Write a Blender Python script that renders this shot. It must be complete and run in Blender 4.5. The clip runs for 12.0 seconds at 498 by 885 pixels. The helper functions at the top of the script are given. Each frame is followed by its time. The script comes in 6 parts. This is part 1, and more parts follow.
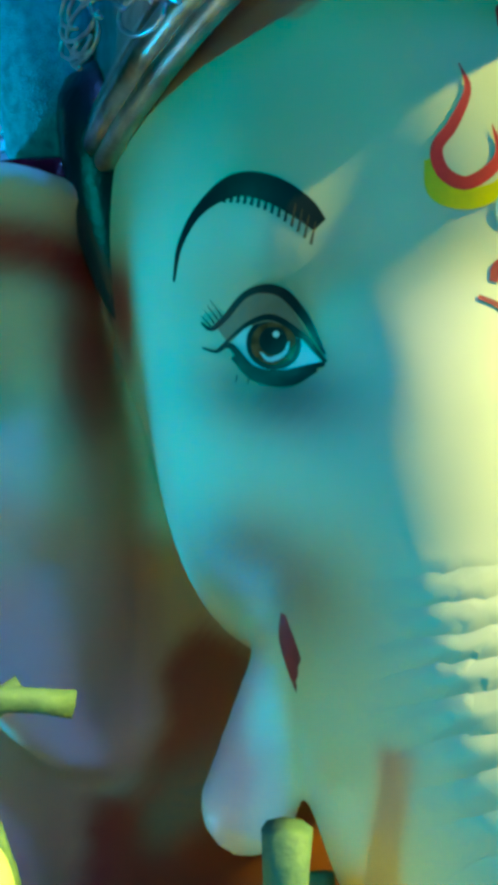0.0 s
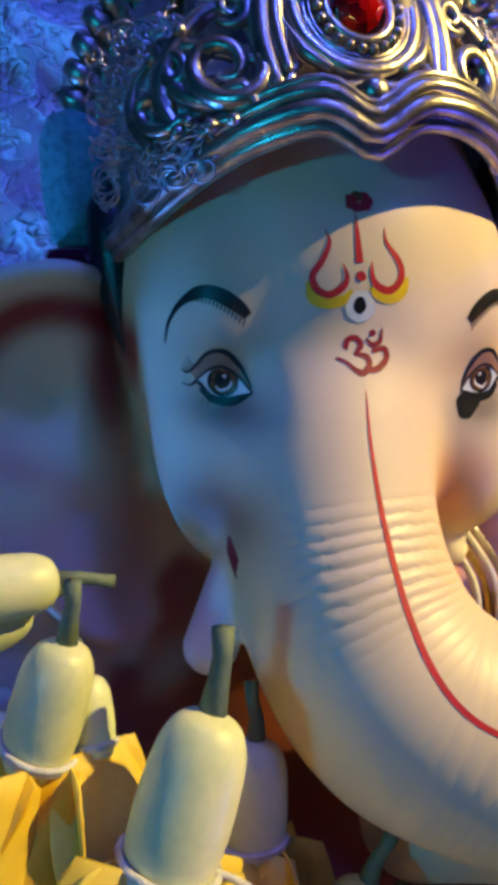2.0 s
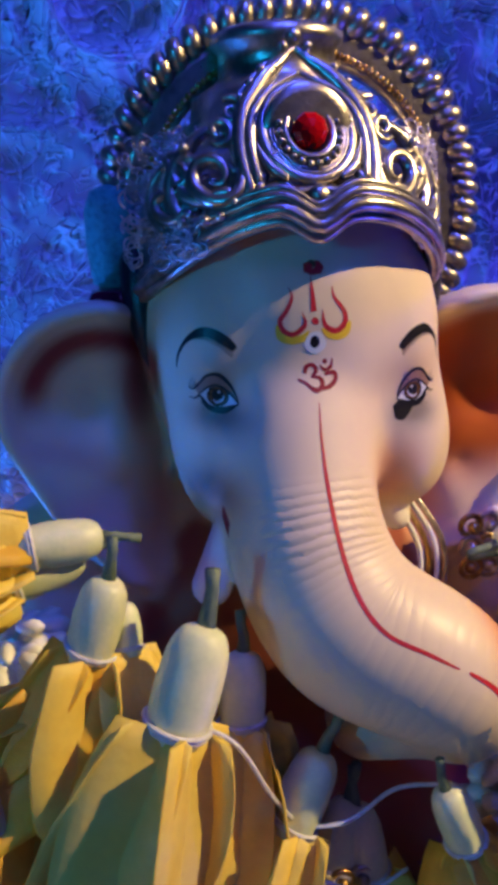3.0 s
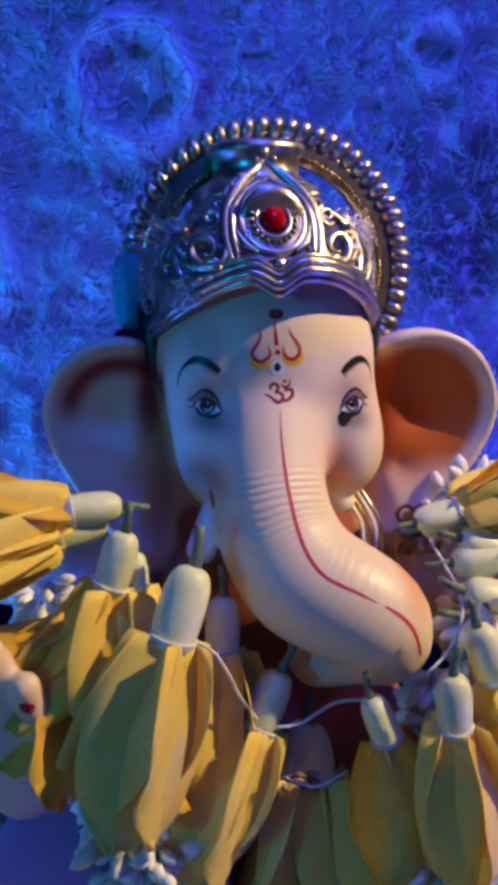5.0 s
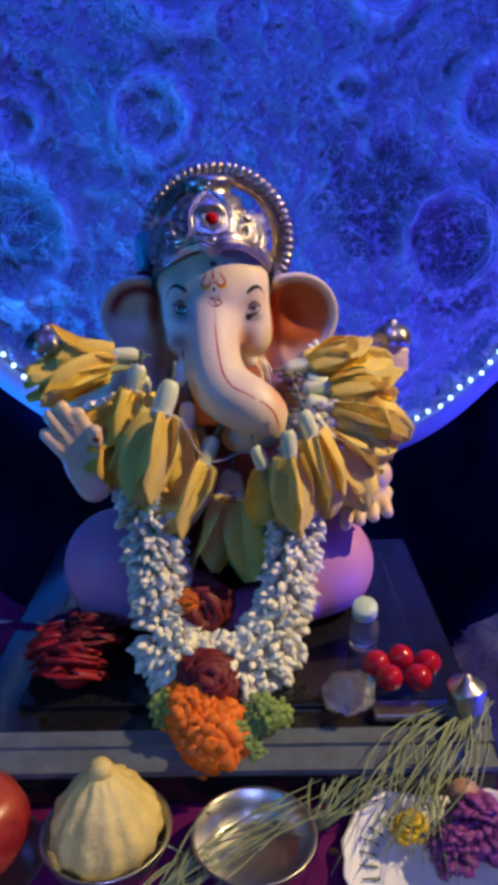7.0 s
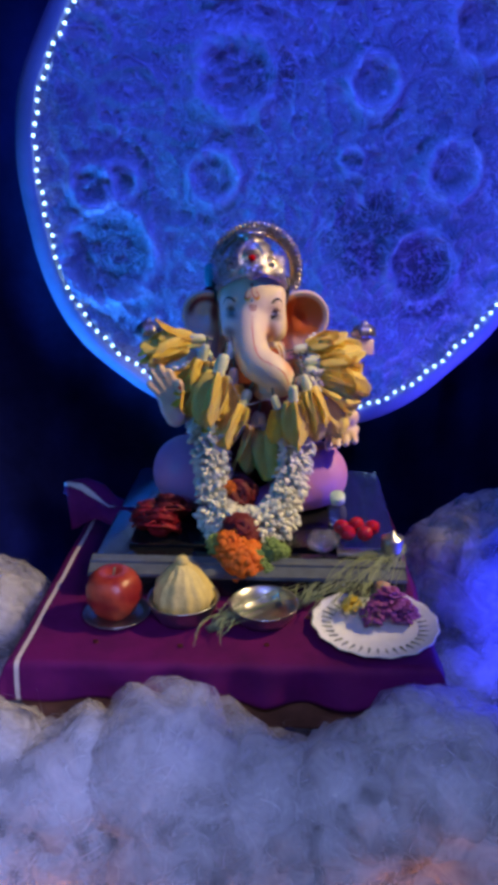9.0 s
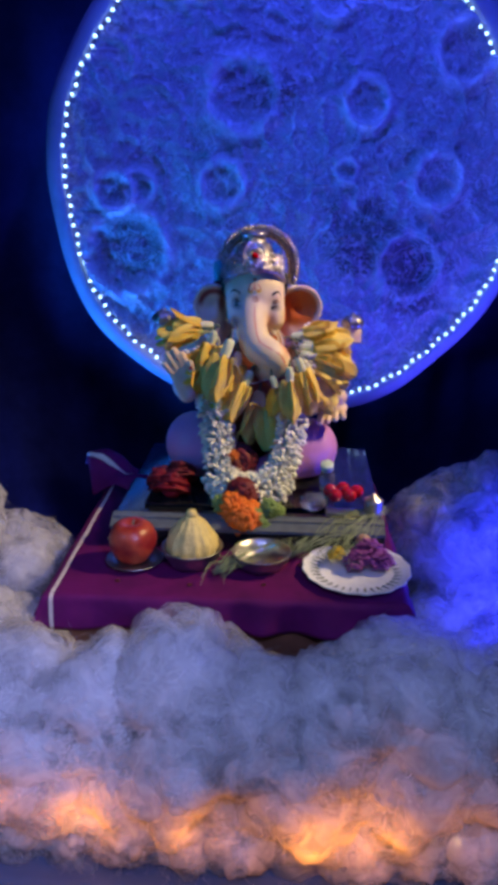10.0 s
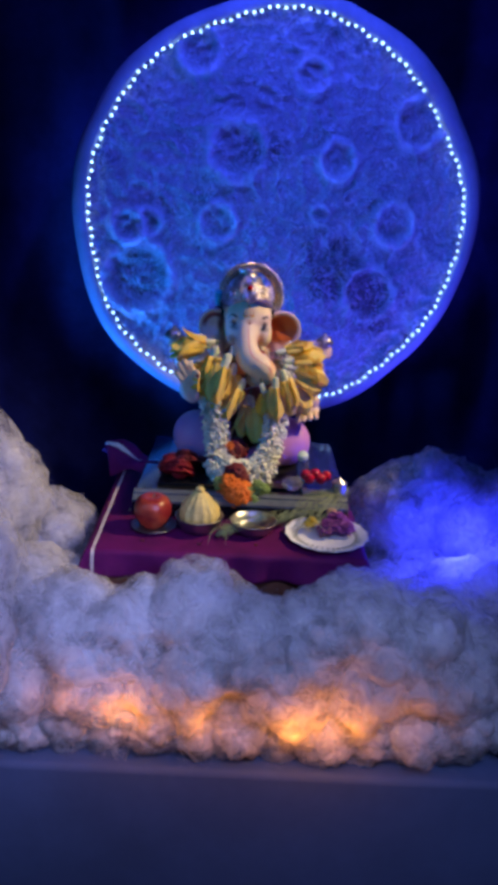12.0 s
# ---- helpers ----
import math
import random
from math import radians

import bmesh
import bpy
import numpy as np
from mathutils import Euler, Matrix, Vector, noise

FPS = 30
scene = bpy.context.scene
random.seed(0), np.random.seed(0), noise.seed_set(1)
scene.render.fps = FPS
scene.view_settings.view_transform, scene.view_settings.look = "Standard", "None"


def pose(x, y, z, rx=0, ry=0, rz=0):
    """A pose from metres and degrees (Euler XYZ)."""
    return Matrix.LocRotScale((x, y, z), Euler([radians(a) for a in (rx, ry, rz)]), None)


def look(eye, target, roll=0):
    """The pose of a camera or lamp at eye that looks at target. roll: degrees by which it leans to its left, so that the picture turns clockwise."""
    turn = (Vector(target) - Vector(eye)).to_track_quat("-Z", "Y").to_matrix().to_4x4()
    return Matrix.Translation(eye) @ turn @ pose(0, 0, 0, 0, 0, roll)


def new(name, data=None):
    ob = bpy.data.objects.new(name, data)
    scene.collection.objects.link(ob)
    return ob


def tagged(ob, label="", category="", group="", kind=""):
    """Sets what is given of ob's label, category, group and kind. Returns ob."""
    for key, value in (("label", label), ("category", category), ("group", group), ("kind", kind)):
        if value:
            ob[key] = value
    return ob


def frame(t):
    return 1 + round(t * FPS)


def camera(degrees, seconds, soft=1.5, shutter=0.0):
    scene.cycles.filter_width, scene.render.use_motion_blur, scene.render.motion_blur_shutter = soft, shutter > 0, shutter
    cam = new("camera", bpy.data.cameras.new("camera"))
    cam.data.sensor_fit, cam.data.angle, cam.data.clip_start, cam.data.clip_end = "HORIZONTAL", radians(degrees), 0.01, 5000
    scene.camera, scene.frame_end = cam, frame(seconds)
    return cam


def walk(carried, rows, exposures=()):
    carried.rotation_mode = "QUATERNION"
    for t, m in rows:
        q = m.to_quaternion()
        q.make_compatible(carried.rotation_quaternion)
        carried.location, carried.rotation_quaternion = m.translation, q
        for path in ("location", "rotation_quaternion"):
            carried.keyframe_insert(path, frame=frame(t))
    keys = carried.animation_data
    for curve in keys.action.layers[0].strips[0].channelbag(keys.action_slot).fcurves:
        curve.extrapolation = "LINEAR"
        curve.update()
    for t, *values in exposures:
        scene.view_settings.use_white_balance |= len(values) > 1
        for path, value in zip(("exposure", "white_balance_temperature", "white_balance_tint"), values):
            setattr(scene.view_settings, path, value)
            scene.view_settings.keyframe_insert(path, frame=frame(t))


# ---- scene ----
# ---- camera and walk ----
cam = camera(36.1, 12.0, soft=5.5)
PATH = [
    (0, (-0.0136, -0.2469, 1.3342), (0.1855, 0.7078, 1.1132), -1.12),
    (0.5, (-0.0181, -0.2504, 1.3384), (0.2089, 0.6928, 1.0958), -0.88),
    (1, (-0.0181, -0.2599, 1.3395), (0.2054, 0.6825, 1.0907), -1.04),
    (1.5, (-0.0168, -0.2823, 1.3445), (0.1799, 0.6643, 1.0893), -1.34),
    (2, (-0.0230, -0.3129, 1.3577), (0.1988, 0.6225, 1.0821), -0.89),
    (2.5, (-0.0225, -0.3462, 1.3727), (0.1613, 0.5908, 1.0755), -1.88),
    (3, (-0.0213, -0.3727, 1.3846), (0.1462, 0.5596, 1.0640), -1.96),
    (5, (-0.0257, -0.4573, 1.3933), (0.1360, 0.4930, 1.1271), -1.38),
    (5.5, (-0.0264, -0.4803, 1.3958), (0.1318, 0.4675, 1.1190), -1.20),
    (6, (-0.0349, -0.5451, 1.3856), (0.1085, 0.4045, 1.1071), -1.43),
    (6.5, (-0.0340, -0.6465, 1.4006), (0.1023, 0.2985, 1.1035), -1.10),
    (7, (-0.0200, -0.8002, 1.4193), (0.1027, 0.1410, 1.1043), -1.25),
    (7.5, (-0.0453, -0.9160, 1.4427), (0.0594, 0.0225, 1.1138), -1.14),
    (9.5, (-0.0607, -1.3018, 1.4968), (0.0149, -0.3567, 1.1789), 0.13),
    (10, (-0.0680, -1.3732, 1.4997), (0.0084, -0.4281, 1.1819), 0.51),
    (10.5, (-0.0850, -1.4308, 1.5187), (0.0035, -0.4875, 1.1986), 1.19),
    (11, (-0.1371, -1.5497, 1.5621), (-0.0213, -0.6079, 1.2463), 2.25),
    (11.5, (-0.1623, -1.6364, 1.5768), (-0.0356, -0.6950, 1.2644), 2.47),
    (12, (-0.1723, -1.6632, 1.5859), (-0.0335, -0.7250, 1.2688), 2.87),
]
walk(cam, [(t, look(eye, target, roll)) for t, eye, target, roll in PATH],
     [(0.0, 1.50, 40000, -92), (1.0, 1.25, 38000, -75), (1.5, 0.65, 14000, -42), (2.0, 0.35, 9300, -16), (2.5, 0.12, 7600, 2), (3.0, 0.05, 6900, 9), (5.0, 0.0, 6500, 10), (12.0, 0.0, 6500, 10)])

# ---- world and lights ----
world = bpy.data.worlds.new("night")
scene.world = world
world.use_nodes = True
bgn = world.node_tree.nodes["Background"]
bgn.inputs[0].default_value, bgn.inputs[1].default_value = (0.012, 0.016, 0.07, 1), 0.6


def lamp(name, kind, eye, target, energy, colour, size=0.1, angle=40, blend=0.4):
    d = bpy.data.lights.new(name, kind)
    d.energy, d.color = energy, colour
    if kind == "AREA":
        d.shape, d.size = "DISK", size
    else:
        d.shadow_soft_size = size
    if kind == "SPOT":
        d.spot_size, d.spot_blend = radians(angle), blend
    o = new(name, d)
    o.matrix_world = look(eye, target)
    return o


lamp("key_lamp", "SPOT", (1.135, -0.505, 2.22), (0.04, -0.235, 1.19), 106, (1.0, 0.74, 0.38), 0.015, 28, 0.55)
lamp("blue_side_lamp", "SPOT", (-0.68, -0.82, 1.50), (0.0, -0.12, 1.27), 8.5, (0.0, 0.34, 0.95), 0.05, 50, 0.6)
lamp("blue_moon_lamp", "SPOT", (-0.46, -0.05, 0.97), (0.0, 0.2, 1.42), 20, (0.015, 0.17, 1.0), 0.03, 95, 0.8)
lamp("blue_moon_lamp", "SPOT", (0.60, -0.12, 0.98), (0.36, 0.2, 1.45), 13, (0.06, 0.06, 1.0), 0.03, 95, 0.8)
lamp("blue_moon_lamp", "SPOT", (0.15, -0.42, 2.45), (0.15, 0.19, 1.62), 46, (0.04, 0.08, 1.0), 0.05, 62, 0.7)
# added fill, no visible source: brightens the cotton in front
lamp("lilac_front_fill", "SPOT", (-0.1, -1.9, 2.3), (0.0, -0.84, 0.70), 100, (0.35, 0.45, 1.0), 0.15, 40, 0.7)
# second added fill, only to lift the left cotton heap
lamp("lilac_side_fill", "SPOT", (0.25, -1.60, 1.75), (-0.57, -0.48, 1.0), 58, (0.42, 0.44, 1.0), 0.1, 42, 0.7)
# ambient blue fill added overhead; stands for no fixture in the room
lamp("blue_room_fill", "AREA", (0.2, -1.5, 2.7), (0.2, 0.2, 1.0), 4.5, (0.06, 0.09, 1.0), 0.8)
lamp("blue_cloud_lamp", "POINT", (0.40, -0.44, 0.99), (0, 0, 0), 3.0, (0.03, 0.04, 1.0), 0.03)

# ---- materials ----


def material(name, colour=(0.5, 0.5, 0.5), rough=0.5, metal=0.0, grain=0.15, scale=60.0, bump=0.1, rand=0.0, tint=None, spots=0.0, attr="", **more):
    """A procedural surface: two scales of colour variation, bump, and a spread from piece to piece."""
    m = bpy.data.materials.new(name)
    m.use_nodes = True
    nt = m.node_tree
    b = nt.nodes["Principled BSDF"]
    link = nt.links.new
    co = nt.nodes.new("ShaderNodeTexCoord")
    fine, broad = nt.nodes.new("ShaderNodeTexNoise"), nt.nodes.new("ShaderNodeTexNoise")
    fine.inputs["Scale"].default_value, fine.inputs["Detail"].default_value = scale * 6, 6
    broad.inputs["Scale"].default_value, broad.inputs["Detail"].default_value = scale, 4
    link(co.outputs["Object"], fine.inputs["Vector"])
    link(co.outputs["Object"], broad.inputs["Vector"])
    mix = nt.nodes.new("ShaderNodeMix")
    mix.data_type = "RGBA"
    dark = tint or tuple(c * (1 - 2 * grain) for c in colour)
    mix.inputs["A"].default_value, mix.inputs["B"].default_value = (*colour, 1), (*dark, 1)
    ramp = nt.nodes.new("ShaderNodeMapRange")
    ramp.inputs["From Min"].default_value, ramp.inputs["From Max"].default_value = 0.38, 0.72
    link(broad.outputs["Fac"], ramp.inputs["Value"])
    link(ramp.outputs["Result"], mix.inputs["Factor"])
    out = mix.outputs["Result"]
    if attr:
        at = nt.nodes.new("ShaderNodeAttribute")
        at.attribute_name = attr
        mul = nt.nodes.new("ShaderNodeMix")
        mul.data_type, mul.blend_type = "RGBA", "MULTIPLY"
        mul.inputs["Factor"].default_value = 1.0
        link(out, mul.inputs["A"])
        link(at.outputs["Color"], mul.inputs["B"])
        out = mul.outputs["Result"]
    hsv = nt.nodes.new("ShaderNodeHueSaturation")
    link(out, hsv.inputs["Color"])
    val = nt.nodes.new("ShaderNodeMapRange")
    val.inputs["To Min"].default_value, val.inputs["To Max"].default_value = 1 - grain, 1 + grain
    link(fine.outputs["Fac"], val.inputs["Value"])
    if rand:
        info, geo = nt.nodes.new("ShaderNodeObjectInfo"), nt.nodes.new("ShaderNodeNewGeometry")
        add = nt.nodes.new("ShaderNodeMath")
        add.operation = "ADD"
        link(info.outputs["Random"], add.inputs[0])
        link(geo.outputs["Random Per Island"], add.inputs[1])
        spread = nt.nodes.new("ShaderNodeMapRange")
        spread.inputs["From Max"].default_value = 2.0
        spread.inputs["To Min"].default_value, spread.inputs["To Max"].default_value = 1 - rand, 1 + rand
        link(add.outputs[0], spread.inputs["Value"])
        times = nt.nodes.new("ShaderNodeMath")
        times.operation = "MULTIPLY"
        link(val.outputs["Result"], times.inputs[0])
        link(spread.outputs["Result"], times.inputs[1])
        link(times.outputs[0], hsv.inputs["Value"])
    else:
        link(val.outputs["Result"], hsv.inputs["Value"])
    link(hsv.outputs["Color"], b.inputs["Base Color"])
    b.inputs["Metallic"].default_value = metal
    wear = nt.nodes.new("ShaderNodeMapRange")
    wear.inputs["To Min"].default_value, wear.inputs["To Max"].default_value = max(rough - 0.12, 0.02), min(rough + 0.12, 1)
    link(broad.outputs["Fac"], wear.inputs["Value"])
    link(wear.outputs["Result"], b.inputs["Roughness"])
    if bump:
        bp = nt.nodes.new("ShaderNodeBump")
        bp.inputs["Strength"].default_value, bp.inputs["Distance"].default_value = bump, 0.001
        link(fine.outputs["Fac"], bp.inputs["Height"])
        link(bp.outputs["Normal"], b.inputs["Normal"])
    for key, value in more.items():
        b.inputs[key.replace("_", " ")].default_value = value
    return m


def glow(name, colour, strength):
    m = bpy.data.materials.new(name)
    m.use_nodes = True
    b = m.node_tree.nodes["Principled BSDF"]
    b.inputs["Base Color"].default_value = (*colour, 1)
    b.inputs["Emission Color"].default_value, b.inputs["Emission Strength"].default_value = (*colour, 1), strength
    return m


def creased(m, name, freq, strength):
    """Adds fine folds that follow a stored length along the form."""
    nt = m.node_tree
    at = nt.nodes.new("ShaderNodeAttribute")
    at.attribute_name = name
    bp = [n for n in nt.nodes if n.type == "BUMP"][0]
    sep = nt.nodes.new("ShaderNodeSeparateXYZ")
    nt.links.new(at.outputs["Vector"], sep.inputs[0])
    wob = nt.nodes.new("ShaderNodeTexNoise")
    wob.inputs["Scale"].default_value = 45
    co = [n for n in nt.nodes if n.type == "TEX_COORD"][0]
    nt.links.new(co.outputs["Object"], wob.inputs["Vector"])
    ad = nt.nodes.new("ShaderNodeMath")
    ad.operation, ad.inputs[1].default_value = "MULTIPLY_ADD", freq
    nt.links.new(sep.outputs["X"], ad.inputs[0])
    w2 = nt.nodes.new("ShaderNodeMath")
    w2.operation, w2.inputs[1].default_value = "MULTIPLY", 4.0
    nt.links.new(wob.outputs["Fac"], w2.inputs[0])
    nt.links.new(w2.outputs[0], ad.inputs[2])
    sn = nt.nodes.new("ShaderNodeMath")
    sn.operation = "SINE"
    nt.links.new(ad.outputs[0], sn.inputs[0])
    ab = nt.nodes.new("ShaderNodeMath")
    ab.operation = "ABSOLUTE"
    nt.links.new(sn.outputs[0], ab.inputs[0])
    mu = nt.nodes.new("ShaderNodeMath")
    mu.operation = "MULTIPLY"
    nt.links.new(ab.outputs[0], mu.inputs[0])
    nt.links.new(sep.outputs["Y"], mu.inputs[1])
    b2 = nt.nodes.new("ShaderNodeBump")
    b2.inputs["Strength"].default_value, b2.inputs["Distance"].default_value = strength, 0.0012
    nt.links.new(mu.outputs[0], b2.inputs["Height"])
    nt.links.new(bp.outputs["Normal"], b2.inputs["Normal"])
    nt.links.new(b2.outputs["Normal"], nt.nodes["Principled BSDF"].inputs["Normal"])


def webbed(m, layers, pale):
    """Pale cotton strands lying as a web over the surface."""
    nt = m.node_tree
    link = nt.links.new
    b = nt.nodes["Principled BSDF"]
    out, normal = b.inputs["Base Color"].links[0].from_socket, b.inputs["Normal"].links[0].from_socket
    co = [n for n in nt.nodes if n.type == "TEX_COORD"][0]
    for scale, width in layers:
        ns = nt.nodes.new("ShaderNodeTexNoise")
        ns.inputs["Scale"].default_value, ns.inputs["Detail"].default_value, ns.inputs["Distortion"].default_value = scale, 2.0, 1.6
        link(co.outputs["Object"], ns.inputs["Vector"])
        sub, ab, mr = nt.nodes.new("ShaderNodeMath"), nt.nodes.new("ShaderNodeMath"), nt.nodes.new("ShaderNodeMapRange")
        sub.operation, sub.inputs[1].default_value, ab.operation = "SUBTRACT", 0.5, "ABSOLUTE"
        mr.inputs["From Min"].default_value, mr.inputs["From Max"].default_value = 0.0, width
        mr.inputs["To Min"].default_value, mr.inputs["To Max"].default_value = 0.85, 0.0
        link(ns.outputs["Fac"], sub.inputs[0])
        link(sub.outputs[0], ab.inputs[0])
        link(ab.outputs[0], mr.inputs["Value"])
        mx = nt.nodes.new("ShaderNodeMix")
        mx.data_type = "RGBA"
        mx.inputs["B"].default_value = (*pale, 1)
        link(out, mx.inputs["A"])
        link(mr.outputs["Result"], mx.inputs["Factor"])
        out = mx.outputs["Result"]
        bp = nt.nodes.new("ShaderNodeBump")
        bp.inputs["Strength"].default_value, bp.inputs["Distance"].default_value = 0.8, 0.004
        link(mr.outputs["Result"], bp.inputs["Height"])
        link(normal, bp.inputs["Normal"])
        normal = bp.outputs["Normal"]
    link(out, b.inputs["Base Color"])
    link(normal, b.inputs["Normal"])


def wispy(m, scale, lo, hi):
    """Thins a shell of fibres to shreds by fine noise."""
    nt = m.node_tree
    o = nt.nodes["Material Output"]
    src = o.inputs["Surface"].links[0].from_socket
    co = [n for n in nt.nodes if n.type == "TEX_COORD"][0]
    ns = nt.nodes.new("ShaderNodeTexNoise")
    ns.inputs["Scale"].default_value, ns.inputs["Detail"].default_value, ns.inputs["Distortion"].default_value = scale, 5, 1.2
    nt.links.new(co.outputs["Object"], ns.inputs["Vector"])
    mr = nt.nodes.new("ShaderNodeMapRange")
    mr.inputs["From Min"].default_value, mr.inputs["From Max"].default_value = 0.35, 0.7
    mr.inputs["To Min"].default_value, mr.inputs["To Max"].default_value = lo, hi
    nt.links.new(ns.outputs["Fac"], mr.inputs["Value"])
    tr, mx = nt.nodes.new("ShaderNodeBsdfTransparent"), nt.nodes.new("ShaderNodeMixShader")
    nt.links.new(mr.outputs["Result"], mx.inputs[0])
    nt.links.new(tr.outputs[0], mx.inputs[1])
    nt.links.new(src, mx.inputs[2])
    nt.links.new(mx.outputs[0], o.inputs["Surface"])


def cottony(m, amount):
    """Lets light pass softly through fibres."""
    nt = m.node_tree
    b, o = nt.nodes["Principled BSDF"], nt.nodes["Material Output"]
    tr = nt.nodes.new("ShaderNodeBsdfTranslucent")
    src = b.inputs["Base Color"].links[0].from_socket
    nt.links.new(src, tr.inputs["Color"])
    mx = nt.nodes.new("ShaderNodeMixShader")
    mx.inputs[0].default_value = amount
    nt.links.new(b.outputs[0], mx.inputs[1])
    nt.links.new(tr.outputs[0], mx.inputs[2])
    nt.links.new(mx.outputs[0], o.inputs["Surface"])


SKIN = material("painted_plaster", (1.0, 1.0, 1.0), 0.42, grain=0.035, scale=25, bump=0.03, attr="paint", Specular_IOR_Level=0.45)
creased(SKIN, "fold", 950, 0.40)
DHOTI = material("pink_painted_cloth", (0.62, 0.25, 0.52), 0.3, grain=0.05, scale=20, bump=0.04)
TORSO = material("brown_red_paint", (0.35, 0.09, 0.06), 0.45, grain=0.12, scale=40, bump=0.05)
BASEM = material("dark_base_paint", (0.03, 0.03, 0.05), 0.25, grain=0.2, scale=40)
TUSK = material("ivory_paint", (0.85, 0.80, 0.72), 0.3, grain=0.04, scale=60, bump=0.02)
HAIR = material("black_hair_paint", (0.012, 0.012, 0.02), 0.35, grain=0.2, scale=150, bump=0.2)
RED = material("red_paint", (0.60, 0.015, 0.03), 0.5, grain=0.12, scale=300, bump=0.05)
MAROON = material("maroon_paint", (0.30, 0.008, 0.025), 0.5, grain=0.15, scale=300, bump=0.05)
YELLOW = material("yellow_paint", (0.85, 0.58, 0.03), 0.5, grain=0.1, scale=200, bump=0.03)
WHITE = material("white_paint", (0.80, 0.80, 0.78), 0.5, grain=0.06, scale=200, bump=0.03)
BLACK = material("black_paint", (0.010, 0.009, 0.012), 0.4, grain=0.2, scale=300, bump=0.04)
BROWN = material("brown_paint", (0.16, 0.07, 0.03), 0.4, grain=0.15, scale=400, bump=0.03)
LID = material("tan_eyelid_paint", (0.36, 0.19, 0.12), 0.45, grain=0.1, scale=200, bump=0.03)
IRIS = material("iris_paint", (0.22, 0.10, 0.04), 0.2, grain=0.3, scale=900, bump=0.02)
SILVER = material("antique_silver", (0.62, 0.57, 0.50), 0.32, metal=0.92, grain=0.18, scale=140, bump=0.15, tint=(0.20, 0.17, 0.14))
GOLD = material("dull_gold", (0.62, 0.42, 0.16), 0.32, metal=1.0, grain=0.2, scale=140, bump=0.15, tint=(0.2, 0.11, 0.03))
LACE = material("filigree_silver", (0.66, 0.60, 0.66), 0.35, metal=0.8, grain=0.2, scale=200, bump=0.1)
JEWEL = material("red_jewel", (0.55, 0.004, 0.008), 0.05, grain=0.1, scale=100, bump=0.0, Coat_Weight=1.0)
MOON = material("moon_cotton", (0.44, 0.46, 0.52), 0.9, grain=0.16, scale=14, bump=0.6, tint=(0.25, 0.26, 0.31), attr="moon_tone")
webbed(MOON, ((7, 0.016), (16, 0.026), (38, 0.045)), (0.80, 0.82, 0.88))
FIBRE = material("cotton_fibre", (0.72, 0.73, 0.78), 0.9, grain=0.1, scale=60, bump=0.2, rand=0.2)
RIM = material("foam_rim", (0.45, 0.47, 0.55), 0.7, grain=0.12, scale=12, bump=0.3)
DRAPE = material("black_backdrop_cloth", (0.030, 0.036, 0.150), 0.9, grain=0.25, scale=9, bump=0.4)
CLOTH = material("purple_silk_cloth", (0.105, 0.003, 0.075), 0.75, grain=0.15, scale=18, bump=0.35, tint=(0.070, 0.002, 0.055), Specular_IOR_Level=0.2)
WOOD = material("brown_wood", (0.15, 0.06, 0.035), 0.5, grain=0.25, scale=30, bump=0.3)
GRANITE = material("black_granite", (0.012, 0.013, 0.016), 0.08, grain=0.3, scale=160, bump=0.02)
# grey stands in for light reflected off the black slab's polished bevel
EDGE = material("reflecting_granite_edge", (0.12, 0.14, 0.16), 0.35, grain=0.15, scale=60, bump=0.05)
COTTON = material("white_cotton", (0.80, 0.79, 0.80), 1.0, grain=0.03, scale=22, bump=0.1, tint=(0.70, 0.69, 0.71))
cottony(COTTON, 0.45)
WISP = material("cotton_wisps", (0.82, 0.81, 0.82), 1.0, grain=0.03, scale=30, bump=0.05, tint=(0.74, 0.73, 0.75))
cottony(WISP, 0.5)
wispy(WISP, 26, 0.10, 0.60)
TABLE = material("navy_table_cloth", (0.055, 0.080, 0.16), 0.8, grain=0.10, scale=8, bump=0.3)
FLOOR = material("dark_floor", (0.03, 0.03, 0.04), 0.5, grain=0.2, scale=5, bump=0.2)
CALYX = material("pale_green_calyx", (0.74, 0.73, 0.44), 0.4, grain=0.1, scale=120, bump=0.1, rand=0.12, tint=(0.58, 0.64, 0.36))
STEM = material("grey_green_stem", (0.14, 0.19, 0.12), 0.6, grain=0.2, scale=200, bump=0.3, tint=(0.07, 0.10, 0.07))
PETAL = material("cream_yellow_petal", (0.97, 0.80, 0.20), 0.5, grain=0.08, scale=70, bump=0.35, rand=0.10, tint=(0.96, 0.69, 0.10))
GOLDPETAL = material("golden_petal", (0.95, 0.64, 0.06), 0.5, grain=0.10, scale=70, bump=0.35, rand=0.15, tint=(0.85, 0.44, 0.04))
cottony(PETAL, 0.30)
cottony(GOLDPETAL, 0.30)
THREAD = material("white_thread", (0.72, 0.72, 0.72), 0.8, grain=0.15, scale=400, bump=0.5)
BUD = material("white_tuberose", (0.84, 0.82, 0.72), 0.5, grain=0.08, scale=120, bump=0.1, rand=0.18, tint=(0.70, 0.68, 0.50))
MARIGOLD = material("orange_marigold", (0.80, 0.17, 0.006), 0.6, grain=0.15, scale=160, bump=0.2, rand=0.25)
DARKRED = material("dark_red_petal", (0.16, 0.006, 0.015), 0.6, grain=0.2, scale=120, bump=0.2, rand=0.3)
REDPETAL = material("red_petal", (0.30, 0.006, 0.018), 0.5, grain=0.2, scale=120, bump=0.2, rand=0.25)
